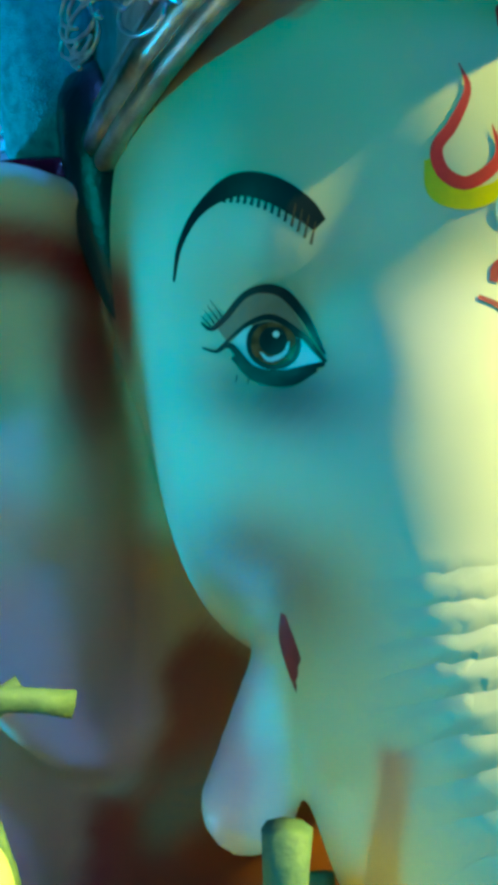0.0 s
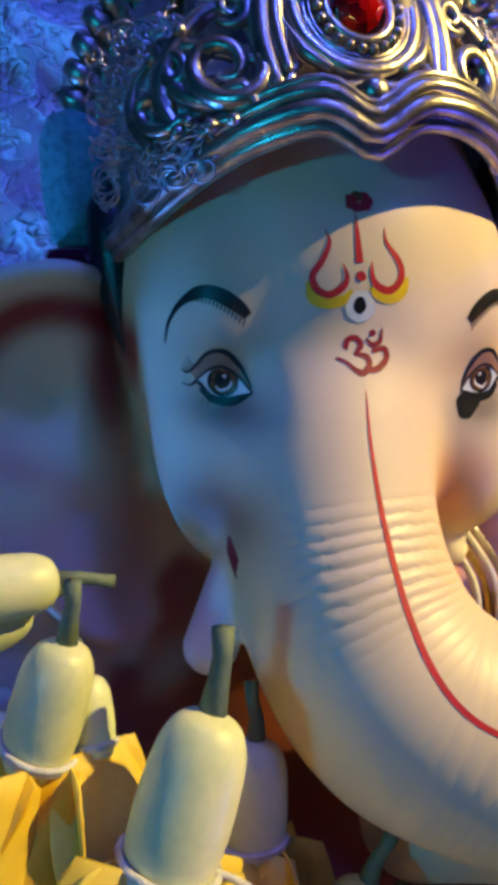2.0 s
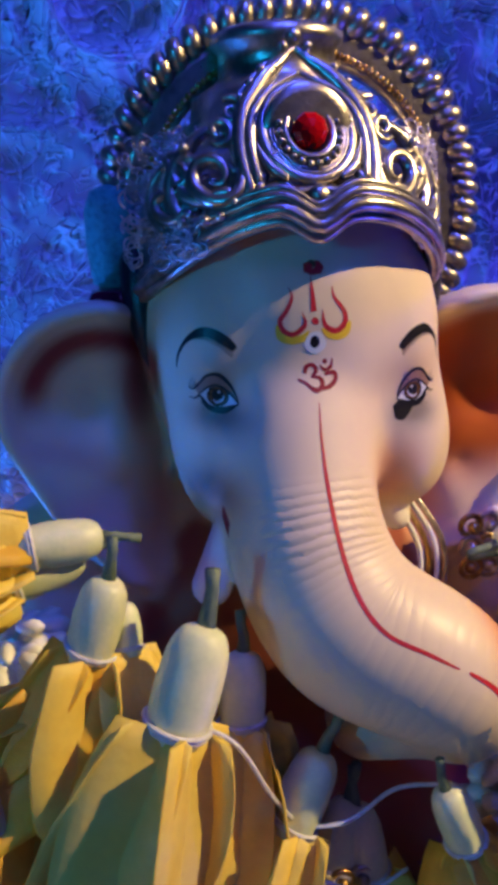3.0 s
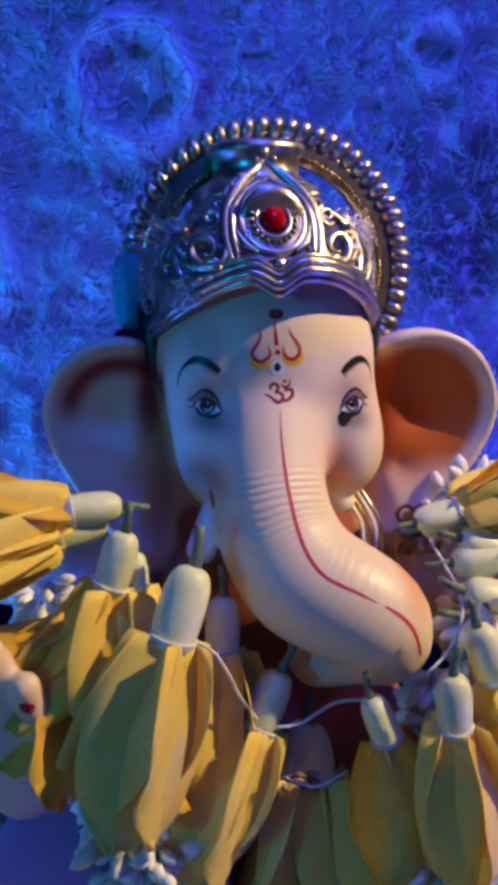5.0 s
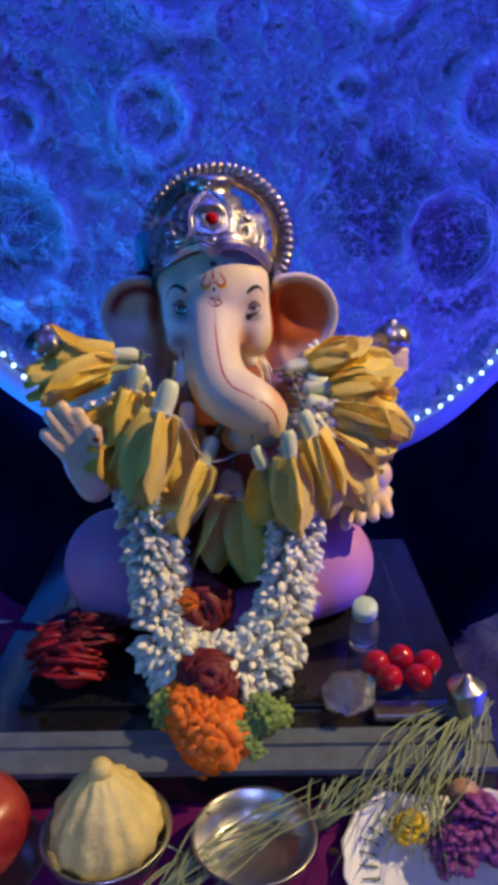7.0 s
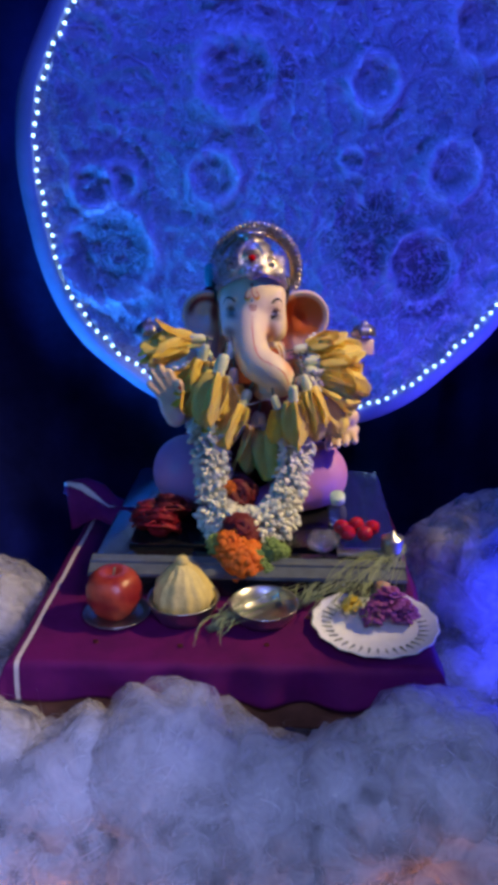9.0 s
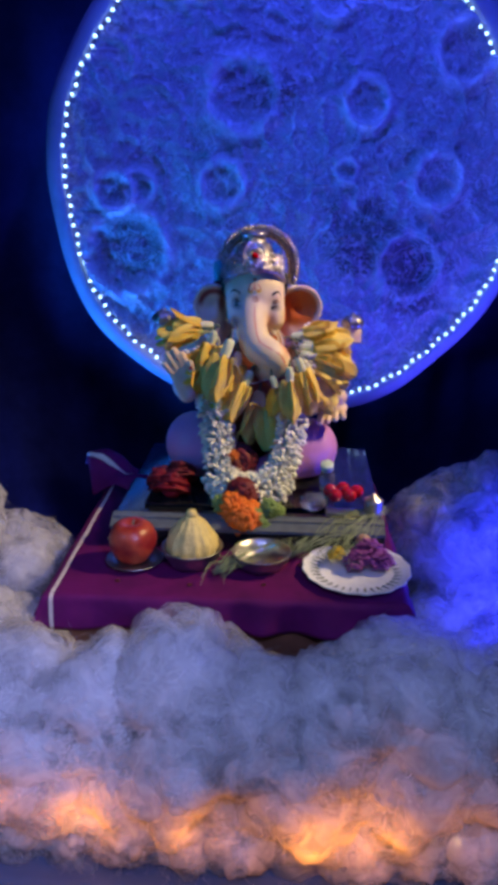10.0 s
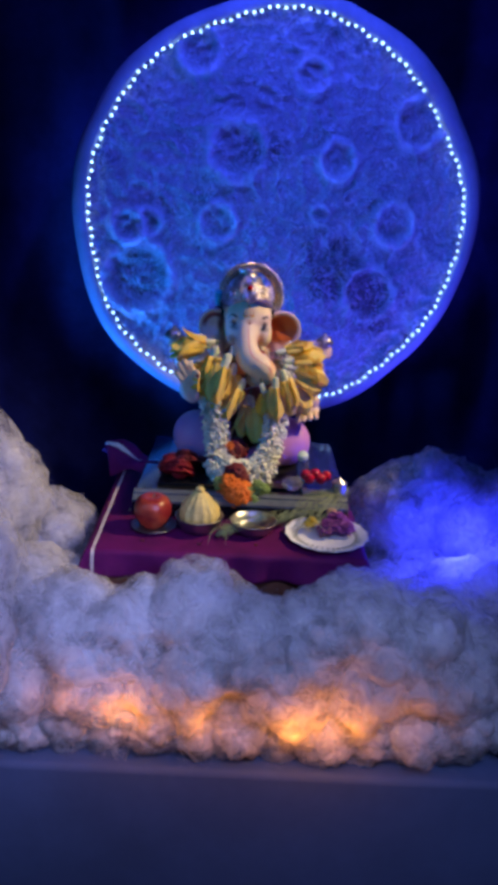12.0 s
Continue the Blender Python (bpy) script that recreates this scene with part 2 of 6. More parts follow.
VIOLET = material("violet_petal", (0.28, 0.05, 0.25), 0.6, grain=0.2, scale=120, bump=0.2, rand=0.3)
LEAF = material("light_green_leaf", (0.22, 0.34, 0.08), 0.5, grain=0.2, scale=120, bump=0.2, rand=0.25)
GRASS = material("grey_green_grass", (0.27, 0.33, 0.16), 0.5, grain=0.2, scale=120, bump=0.1, rand=0.3)
APPLE = material("apple_skin", (0.22, 0.013, 0.015), 0.32, grain=0.2, scale=40, bump=0.03, tint=(0.46, 0.075, 0.03))
SWEET = material("steamed_dough", (0.74, 0.58, 0.19), 0.5, grain=0.10, scale=45, bump=0.9)
STEEL = material("brushed_steel", (0.55, 0.55, 0.56), 0.36, metal=1.0, grain=0.1, scale=90, bump=0.05)
PAPER = material("white_paper_plate", (0.78, 0.78, 0.76), 0.6, grain=0.05, scale=90, bump=0.15)
CHERRY = material("glossy_red_fruit", (0.45, 0.008, 0.03), 0.12, grain=0.12, scale=90, bump=0.02)
PLASTIC = material("clear_plastic", (0.9, 0.92, 0.95), 0.12, grain=0.03, scale=60, bump=0.1, Transmission_Weight=0.92, IOR=1.3)
CAP = material("pale_green_cap", (0.55, 0.68, 0.55), 0.4, grain=0.06, scale=90)
CREAM = material("cream_border_cloth", (0.55, 0.50, 0.42), 0.7, grain=0.1, scale=90, bump=0.3)
TEAL = material("teal_glitter", (0.03, 0.42, 0.42), 0.35, metal=0.2, grain=0.25, scale=500, bump=0.8)
LED = glow("led_white", (0.40, 0.68, 1.0), 5)
WARM = glow("led_warm", (1.0, 0.50, 0.12), 40)

# ---- mesh helpers ----


def mesh_object(name, bm, mats, parent=None, smooth=True):
    me = bpy.data.meshes.new(name)
    bm.to_mesh(me)
    bm.free()
    for m in mats if isinstance(mats, (list, tuple)) else [mats]:
        me.materials.append(m)
    if smooth:
        me.polygons.foreach_set("use_smooth", [True] * len(me.polygons))
    o = new(name, me)
    if parent:
        o.parent = parent
    return o


def part(name, bm, mat, parent, label="", smooth=True):
    o = mesh_object(name, bm, mat, parent, smooth)
    return tagged(o, label) if label else o


def thing(name, at, label, category, group="", kind=""):
    e = new(name)
    e.empty_display_size = 0.01
    e.location = at
    return tagged(e, label, category, group, kind)


def spline(pts, n):
    """n points on a smooth curve through the given ones (any number of values each)."""
    p = np.array(pts, float)
    p = np.vstack([2 * p[0] - p[1], p, 2 * p[-1] - p[-2]])
    out = []
    for s in np.linspace(0, len(pts) - 1, n):
        i = min(int(s), len(pts) - 2)
        t = s - i
        a, b, c, d = p[i : i + 4]
        out.append(0.5 * (2 * b + (c - a) * t + (2 * a - 5 * b + 4 * c - d) * t * t + (3 * b - a - 3 * c + d) * t**3))
    return np.array(out)


def tube(bm, pts, radii, seg=8, flat=1.0, closed=False, mat=0, up=(0, 0, 1)):
    """A tube along points, with one radius or one for each; flat squeezes it across."""
    pts = [Vector(p) for p in pts]
    n = len(pts)
    radii = [radii] * n if isinstance(radii, (int, float)) else list(radii)
    rings, side = [], None
    for i, p in enumerate(pts):
        a, b = (pts[(i - 1) % n], pts[(i + 1) % n]) if closed else (pts[max(i - 1, 0)], pts[min(i + 1, n - 1)])
        d = (b - a).normalized()
        if side is None:
            side = d.cross(Vector(up))
            side = d.cross(Vector((1, 0, 0))) if side.length < 1e-3 else side
        side = (side - d * side.dot(d)).normalized()
        over = d.cross(side)
        rings.append([bm.verts.new(p + radii[i] * (math.cos(k * math.tau / seg) * side + flat * math.sin(k * math.tau / seg) * over)) for k in range(seg)])
    for i in range(n if closed else n - 1):
        r, q = rings[i], rings[(i + 1) % n]
        for k in range(seg):
            bm.faces.new((r[k], r[(k + 1) % seg], q[(k + 1) % seg], q[k])).material_index = mat
    if not closed:
        bm.faces.new(rings[0][::-1]).material_index = mat
        bm.faces.new(rings[-1]).material_index = mat


def lathe(bm, profile, seg=24, m=None, mat=0, wave=0.0, lobes=0):
    """Turns (radius, height) pairs about z; wave and lobes flute it."""
    m = m or Matrix()
    rings = []
    for r, z in profile:
        ring = []
        for k in range(seg):
            a = k * math.tau / seg
            rr = r * (1 + wave * math.cos(lobes * a))
            ring.append(bm.verts.new(m @ Vector((rr * math.cos(a), rr * math.sin(a), z))))
        rings.append(ring)
    for r, q in zip(rings, rings[1:]):
        for k in range(seg):
            bm.faces.new((r[k], r[(k + 1) % seg], q[(k + 1) % seg], q[k])).material_index = mat
    bm.faces.new(rings[0][::-1]).material_index = mat
    bm.faces.new(rings[-1]).material_index = mat


def ball(bm, at, r, seg=12, rings=8, stretch=(1, 1, 1), mat=0):
    v = bmesh.ops.create_uvsphere(bm, u_segments=seg, v_segments=rings, radius=r)["verts"]
    for p in v:
        p.co = Vector((p.co.x * stretch[0], p.co.y * stretch[1], p.co.z * stretch[2])) + Vector(at)
    for f in {f for p in v for f in p.link_faces}:
        f.material_index = mat


def box(bm, lo, hi, bevel=0.0, m=None, mat=0):
    v = bmesh.ops.create_cube(bm, size=1)["verts"]
    for p in v:
        p.co = Vector([(a + b) / 2 + c * (b - a) for a, b, c in zip(lo, hi, p.co)])
    if bevel:
        fresh = bmesh.ops.bevel(bm, geom=list({e for p in v for e in p.link_edges}), offset=bevel, segments=2, affect="EDGES", profile=0.6)["verts"]
        v = list({p for p in [*v, *fresh] if p.is_valid})
    if m:
        for p in v:
            p.co = m @ p.co

# ---- room ----
bm = bmesh.new()
box(bm, (-3.0, -3.6, -0.1), (3.2, 1.4, 0.0))
tagged(mesh_object("floor", bm, FLOOR, smooth=False), "dark floor of the dim room", "floor", kind="structure")
for nm, lo, hi in (("wall_east", (3.0, -3.4, 0), (3.2, 1.2, 2.9)), ("wall_west", (-3.0, -3.4, 0), (-2.8, 1.2, 2.9)),
                   ("wall_south", (-3.0, -3.6, 0), (3.2, -3.4, 2.9)), ("wall_north", (-3.0, 1.2, 0), (3.2, 1.4, 2.9))):
    bm = bmesh.new()
    box(bm, lo, hi)
    tagged(mesh_object(nm, bm, FLOOR, smooth=False), "dark wall closing the dim room", "wall", kind="structure")
bm = bmesh.new()
box(bm, (-3.0, -3.6, 2.9), (3.2, 1.4, 3.0))
tagged(mesh_object("ceiling", bm, FLOOR, smooth=False), "dark ceiling of the dim room", "ceiling", kind="structure")

# black cloth hung behind the moon, in soft vertical folds
bm = bmesh.new()
cols = []
for i in range(121):
    x = -1.9 + i * 0.034
    y = 0.42 + 0.018 * math.sin(x * 17 + 1.3 * math.sin(x * 5)) + 0.010 * math.sin(x * 41)
    cols.append([bm.verts.new((x, y + 0.012 * math.sin(z * 3 + x * 4), z)) for z in np.linspace(0.02, 2.6, 14)])
for a, b in zip(cols, cols[1:]):
    for j in range(13):
        bm.faces.new((a[j], b[j], b[j + 1], a[j + 1]))
drape = mesh_object("backdrop", bm, DRAPE)
drape.modifiers.new("thick", "SOLIDIFY").thickness = 0.004
tagged(drape, "black cloth hung in soft folds behind the moon", "backdrop", kind="structure")

# ---- moon ----
MC, MR = Vector((0.149, 0.19, 1.515)), 0.440


def moon_radius(a):
    """The disc's hand-cut outline."""
    return 1 + 0.012 * math.sin(2 * a + 0.6) + 0.008 * math.sin(5 * a + 1.0) + 0.006 * math.sin(9 * a)


def lamp_line(a):
    """The line of the lights, cut in at the upper side of the disc."""
    return moon_radius(a) * (1 - 0.045 * math.exp(-(((math.remainder(a - 0.62, math.tau)) / 0.62) ** 2)))


moon = thing("moon", MC, "large blue-lit cotton-covered moon disc with raised craters", "moon")
CRATERS = [(0.04, 1.662, 0.066), (0.276, 1.652, 0.042), (0.243, 1.531, 0.021), (0.425, 1.515, 0.047), (0.0, 1.502, 0.042), (0.205, 1.826, 0.036),
           (-0.182, 1.373, 0.078), (-0.205, 1.488, 0.036), (-0.158, 1.496, 0.03), (0.377, 1.351, 0.062), (0.46, 1.74, 0.055), (-0.05, 1.86, 0.045)]


def moon_depth(x, z):
    """How far the cotton stands out of the disc."""
    p = Vector((x * 9, 3.1, z * 9))
    h = 0.006 * noise.fractal(p, 0.9, 2.1, 5) + 0.010 * (1 - abs(noise.noise(p * 2.2))) ** 6 + 0.0055 * (1 - abs(noise.noise(p * 4.7))) ** 5
    for cx, cz, cr in CRATERS:
        d = math.hypot(x + MC.x - cx, z + MC.z - cz)
        if d < cr * 1.6:
            d *= 1 + 0.09 * noise.noise(Vector((x * 30, cr * 50, z * 30)))
            h += 0.017 * min(1, cr / 0.048) * math.exp(-(((d - cr) / (0.16 * cr + 0.004)) ** 2)) - (0.001 if d < cr else 0) * (1 - (d / cr) ** 4 if d < cr else 0)
    return h


bm = bmesh.new()
rings = []
NR, NA = 150, 400
for i in range(NR + 1):
    ring = []
    for k in range(NA):
        a = k * math.tau / NA
        r = MR * (i + 0.15) / (NR + 0.15) * lamp_line(a)
        x, z = r * math.cos(a), r * math.sin(a)
        edge = 0.05 * max(0, (i / NR - 0.90) / 0.1) ** 2
        ring.append(bm.verts.new((x, -moon_depth(x, z) - edge * 0.35, z)))
    rings.append(ring)
for r, q in zip(rings, rings[1:]):
    for k in range(NA):
        bm.faces.new((r[k], r[(k + 1) % NA], q[(k + 1) % NA], q[k]))
bm.faces.new(rings[0])
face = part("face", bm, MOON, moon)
# colour factor: darker round patches, paler crater rings, slightly darker crater insides
moon_tone = face.data.color_attributes.new("moon_tone", "FLOAT_COLOR", "POINT")
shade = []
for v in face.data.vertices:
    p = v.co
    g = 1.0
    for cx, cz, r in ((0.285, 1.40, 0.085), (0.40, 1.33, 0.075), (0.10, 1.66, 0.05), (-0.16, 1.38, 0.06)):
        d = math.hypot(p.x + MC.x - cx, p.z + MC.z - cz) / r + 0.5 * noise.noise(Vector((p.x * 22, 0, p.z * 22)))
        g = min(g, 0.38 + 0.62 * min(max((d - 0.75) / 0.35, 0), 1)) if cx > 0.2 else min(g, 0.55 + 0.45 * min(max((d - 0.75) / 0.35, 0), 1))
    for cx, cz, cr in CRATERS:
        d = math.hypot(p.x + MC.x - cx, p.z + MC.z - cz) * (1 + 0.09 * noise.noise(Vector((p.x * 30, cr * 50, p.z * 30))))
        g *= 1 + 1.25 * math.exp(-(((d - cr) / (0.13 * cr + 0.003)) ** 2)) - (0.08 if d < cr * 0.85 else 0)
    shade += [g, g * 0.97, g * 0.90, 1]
moon_tone.data.foreach_set("color", shade)
bm = bmesh.new()
prof = [(1.0, -0.006), (1.008, -0.022), (1.022, -0.030), (1.055, -0.030), (1.082, -0.020), (1.090, 0.0), (1.085, 0.03), (1.0, 0.04)]
rings = []
for k in range(NA):
    a = k * math.tau / NA
    rr, ri = MR * moon_radius(a), MR * lamp_line(a)
    wob = 0.004 * noise.noise(Vector((math.cos(a) * 4, math.sin(a) * 4, 0)))
    across = [ri + (s - 1) / 0.09 * (rr * 1.09 - ri) + wob for s, d in prof]
    rings.append([bm.verts.new((w * math.cos(a), d, w * math.sin(a))) for w, (s, d) in zip(across, prof)])
for k in range(NA):
    r, q = rings[k], rings[(k + 1) % NA]
    for j in range(len(prof) - 1):
        bm.faces.new((r[j], q[j], q[j + 1], r[j + 1]))
for cx, cz, cr in CRATERS:
    b2 = bmesh.new()
    for j in range(3):
        pts = []
        for k in range(46):
            a_ = k * math.tau / 46
            r_ = cr * (1 + 0.20 * noise.noise(Vector((math.cos(a_) * 1.6, math.sin(a_) * 1.6, cr * 90 + 0.35 * j))) + 0.05 * (j - 1))
            x, z = cx - MC.x + r_ * math.cos(a_), cz - MC.z + r_ * math.sin(a_)
            pts.append((x, -moon_depth(x, z) - 0.0005, z))
        tube(b2, pts, [0.0004 + 0.0011 * max(0, 0.4 + noise.noise(Vector(p) * 40 + Vector((j * 9, 0, 0)))) for p in pts], 6, closed=True)
    part("crater_ring", b2, FIBRE, face, "pale rolled cotton crater ring")
rim = part("rim", bm, RIM, moon, "blue-lit pale foam rim")
bm = bmesh.new()
lathe(bm, [(MR * 0.98, 0), (MR * 0.98, 0.008)], 60, Matrix.Translation((0, 0.05, 0)) @ pose(0, 0, 0, 90, 0, 0))
part("back_board", bm, WOOD, moon)
bm = bmesh.new()
tube(bm, [(0.0, 0.04, 0.3), (0.0, 0.04, -1.513)], 0.014, 10)
part("stand_post", bm, WOOD, moon)
bm = bmesh.new()
ball(bm, (0, 0, 0), 0.0027, 8, 6)
led_mesh = bpy.data.meshes.new("led")
bm.to_mesh(led_mesh)
bm.free()
led_mesh.materials.append(LED)
for k in range(156):
    a = k * math.tau / 156
    rr = MR * lamp_line(a) * (1.004 + 0.006 * math.sin(k * 1.7))
    o = new("led", led_mesh)
    o.parent = rim
    o.location = (rr * math.cos(a), -0.028, rr * math.sin(a))
# loose cotton fibres spread over the face
random.seed(5)
bm = bmesh.new()
for k in range(750):
    a, r = random.uniform(0, math.tau), MR * 0.97 * math.sqrt(random.random())
    x, z = r * math.cos(a), r * math.sin(a)
    w, L, bend = random.uniform(0, math.tau), random.uniform(0.02, 0.09), random.uniform(-2.5, 2.5)
    pts = []
    for s in range(7):
        if math.hypot(x, z) < MR * 0.985:
            pts.append((x, -moon_depth(x, z) - 0.0015 - 0.003 * math.sin(s / 6 * math.pi), z))
        x, z, w = x + L / 6 * math.cos(w), z + L / 6 * math.sin(w), w + bend / 6 + random.uniform(-0.2, 0.2)
    if len(pts) > 3:
        tube(bm, pts, random.choice((0.0002, 0.0002, 0.0003, 0.0003, 0.0005)), 4)
part("cotton_fibre", bm, FIBRE, moon)["kind"] = "stuff"

# ---- statue ----
SX = 0.04
H = 0.0016
LO, HI = np.array([-0.18, -0.232, 1.03]), np.array([0.20, -0.01, 1.40])
AX = [np.arange(l, h, H, dtype=np.float32) for l, h in zip(LO, HI)]
V = np.full([len(a) for a in AX], 0.05, np.float32)
WHO = np.zeros(V.shape, np.uint8)


def block(lo, hi):
    sl = tuple(slice(max(int((a - l) / H) - 2, 0), min(int((b - l) / H) + 3, len(ax))) for a, b, l, ax in zip(lo, hi, LO, AX))
    g = np.meshgrid(*[ax[s] for ax, s in zip(AX, sl)], indexing="ij", sparse=True)
    return sl, g


def blend(sl, d, k, who):
    a = V[sl]
    h = np.maximum(k - np.abs(a - d), 0) / k
    w = WHO[sl]
    w[d < a] = who
    V[sl] = np.minimum(a, d) - h * h * k / 4


def blob(c, r, k=0.01, who=0):
    c, r = np.array(c), np.array(r) if not isinstance(r, float) else np.array([r] * 3)
    sl, g = block(c - r - k - 0.01, c + r + k + 0.01)
    k0 = np.sqrt(sum(((x - a) / b) ** 2 for x, a, b in zip(g, c, r))) + 1e-6
    k1 = np.sqrt(sum(((x - a) / b**2) ** 2 for x, a, b in zip(g, c, r))) + 1e-6
    blend(sl, (k0 * (k0 - 1) / k1).astype(np.float32), k, who)


def limb(a, b, ra, rb, k=0.01, who=0):
    a, b = np.array(a, float), np.array(b, float)
    r = max(ra, rb)
    sl, g = block(np.minimum(a, b) - r - k - 0.01, np.maximum(a, b) + r + k + 0.01)
    ab = b - a
    t = np.clip(sum((x - p) * q for x, p, q in zip(g, a, ab)) / (ab @ ab), 0, 1)
    d = np.sqrt(sum((x - p - t * q) ** 2 for x, p, q in zip(g, a, ab))) - (ra + (rb - ra) * t)
    blend(sl, d.astype(np.float32), k, who)


def carve(c, r, k):
    c = np.array(c)
    r = np.array(r)
    sl, g = block(c - r - k - 0.01, c + r + k + 0.01)
    k0 = np.sqrt(sum(((x - a) / b) ** 2 for x, a, b in zip(g, c, r))) + 1e-6
    k1 = np.sqrt(sum(((x - a) / b**2) ** 2 for x, a, b in zip(g, c, r))) + 1e-6
    d, a = -(k0 * (k0 - 1) / k1), V[sl]
    h = np.maximum(k - np.abs(a - d), 0) / k
    V[sl] = np.maximum(a, d) + h * h * k / 4


EARS = [[(-0.066, 1.3165, 0.0315), (-0.061, 1.285, 0.021), (-0.052, 1.260, 0.011)],
        [(0.074, 1.3105, 0.0355), (0.066, 1.282, 0.022), (0.053, 1.262, 0.012)]]


def ear_outline(x, z, circles):
    d = None
    for cx, cz, r in circles:
        e = np.sqrt((x - cx) ** 2 + (z - cz) ** 2) - r
        if d is None:
            d = e
        else:
            h = np.maximum(0.02 - np.abs(d - e), 0) / 0.02
            d = np.minimum(d, e) - h * h * 0.005
    return d


# head, cheeks and trunk
blob((0.001, -0.106, 1.335), (0.0475, 0.057, 0.074), 0.01)
blob((-0.002, -0.124, 1.345), (0.040, 0.0345, 0.042), 0.008)
for side in (-0.0305, 0.0295):
    blob((side, -0.120, 1.334), (0.0165, 0.0335, 0.030), 0.012)
blob((-0.0265, -0.138, 1.300), (0.0160, 0.022, 0.024), 0.014)
blob((0.032, -0.136, 1.300), (0.0175, 0.022, 0.023), 0.016)
TRUNK = [(-0.003, -0.128, 1.338, 0.018), (-0.007, -0.1495, 1.305, 0.0218), (-0.007, -0.162, 1.283, 0.0222), (-0.004, -0.171, 1.268, 0.0228),
         (0.004, -0.180, 1.256, 0.0232), (0.018, -0.187, 1.249, 0.0220), (0.030, -0.190, 1.241, 0.0200), (0.0370, -0.188, 1.230, 0.0158)]
tr = spline(TRUNK, 22)
for p, q in zip(tr, tr[1:]):
    limb(p[:3], q[:3], p[3], q[3], 0.005 if p[2] < 1.30 else 0.010)
limb((0.034, -0.183, 1.226), (0.012, -0.170, 1.215), 0.0165, 0.0140, 0.008)
carve((-0.0325, -0.1765, 1.3245), (0.0100, 0.0180, 0.0085), 0.008)
carve((0.0295, -0.177, 1.3215), (0.0105, 0.0185, 0.0095), 0.008)
# ears: thin hollow shells with a rolled edge
for circles in EARS:
    s = -1 if circles[0][0] < 0 else 1
    lo = np.array([min(c[0] - c[2] for c in circles), -0.15, 1.24])
    hi = np.array([max(c[0] + c[2] for c in circles), -0.07, 1.36])
    sl, g = block(lo - 0.01, hi + 0.01)
    d2 = ear_outline(g[0], g[2], circles)
    deep = np.clip(-d2, 0, 0.03)
    mid = -0.121 + 0.38 * deep + 0.020 * np.exp(-(((np.abs(g[0]) - 0.042) / 0.012) ** 2))
    thick = 0.0026 + 0.0022 * np.exp(-((deep / 0.004) ** 2))
    q1, q2 = np.abs(g[1] - mid) - thick, d2 + 0 * g[1]
    d = np.minimum(np.maximum(q1, q2), 0) + np.sqrt(np.maximum(q1, 0) ** 2 + np.maximum(q2, 0) ** 2) - 0.0022
    blend(sl, d.astype(np.float32), 0.003, 0)
# tusks, neck and hair beside the face
limb((-0.0285, -0.155, 1.288), (-0.0365, -0.160, 1.2650), 0.0040, 0.0064, 0.003, 4)
limb((0.025, -0.138, 1.286), (0.030, -0.145, 1.275), 0.0058, 0.0050, 0.003, 4)
limb((0, -0.09, 1.29), (0, -0.09, 1.22), 0.035, 0.05, 0.02, 2)
# body
blob((0, -0.085, 1.205), (0.078, 0.05, 0.075), 0.02, 2)
blob((0, -0.115, 1.135), (0.075, 0.068, 0.065), 0.02, 2)
# folded legs in the pink garment
limb((-0.05, -0.10, 1.076), (-0.099, -0.155, 1.098), 0.045, 0.047, 0.02, 1)
limb((-0.102, -0.165, 1.084), (-0.03, -0.195, 1.060), 0.036, 0.027, 0.025, 1)
limb((0.05, -0.10, 1.072), (0.091, -0.155, 1.084), 0.043, 0.046, 0.02, 1)
limb((0.094, -0.165, 1.074), (0.03, -0.195, 1.058), 0.036, 0.027, 0.025, 1)
blob((0, -0.115, 1.045), (0.135, 0.095, 0.018), 0.006, 3)
# front left arm with the raised palm
limb((-0.075, -0.095, 1.245), (-0.112, -0.125, 1.185), 0.026, 0.021, 0.012)
limb((-0.112, -0.125, 1.180), (-0.112, -0.188, 1.186), 0.021, 0.015, 0.012)
blob((-0.1155, -0.196, 1.208), (0.019, 0.0095, 0.022), 0.01)
for bx, bz, tx, tz, r in ((-0.130, 1.216, -0.146, 1.236, 0.0064), (-0.124, 1.222, -0.141, 1.251, 0.0068), (-0.116, 1.225, -0.131, 1.258, 0.0069), (-0.107, 1.223, -0.119, 1.252, 0.0066)):
    limb((bx, -0.197, bz), (tx, -0.200, tz), r, r * 0.8, 0.004)
limb((-0.100, -0.197, 1.205), (-0.106, -0.206, 1.238), 0.0072, 0.0055, 0.004)
# rear left arm
limb((-0.070, -0.085, 1.260), (-0.125, -0.085, 1.235), 0.024, 0.019, 0.012)
limb((-0.125, -0.085, 1.235), (-0.146, -0.108, 1.268), 0.018, 0.012, 0.01)
blob((-0.147, -0.113, 1.276), (0.012, 0.012, 0.010), 0.006)
for j in range(4):
    limb((-0.156, -0.118, 1.270 + 0.005 * j), (-0.140, -0.125, 1.270 + 0.005 * j), 0.0032, 0.003, 0.002)
# rear right arm
limb((0.075, -0.085, 1.255), (0.145, -0.085, 1.230), 0.024, 0.019, 0.012)
limb((0.145, -0.085, 1.230), (0.163, -0.108, 1.262), 0.018, 0.012, 0.01)
blob((0.166, -0.116, 1.266), (0.014, 0.013, 0.013), 0.006)
for j in range(4):
    limb((0.156, -0.127, 1.257 + 0.006 * j), (0.177, -0.123, 1.255 + 0.006 * j), 0.0040, 0.0035, 0.002)
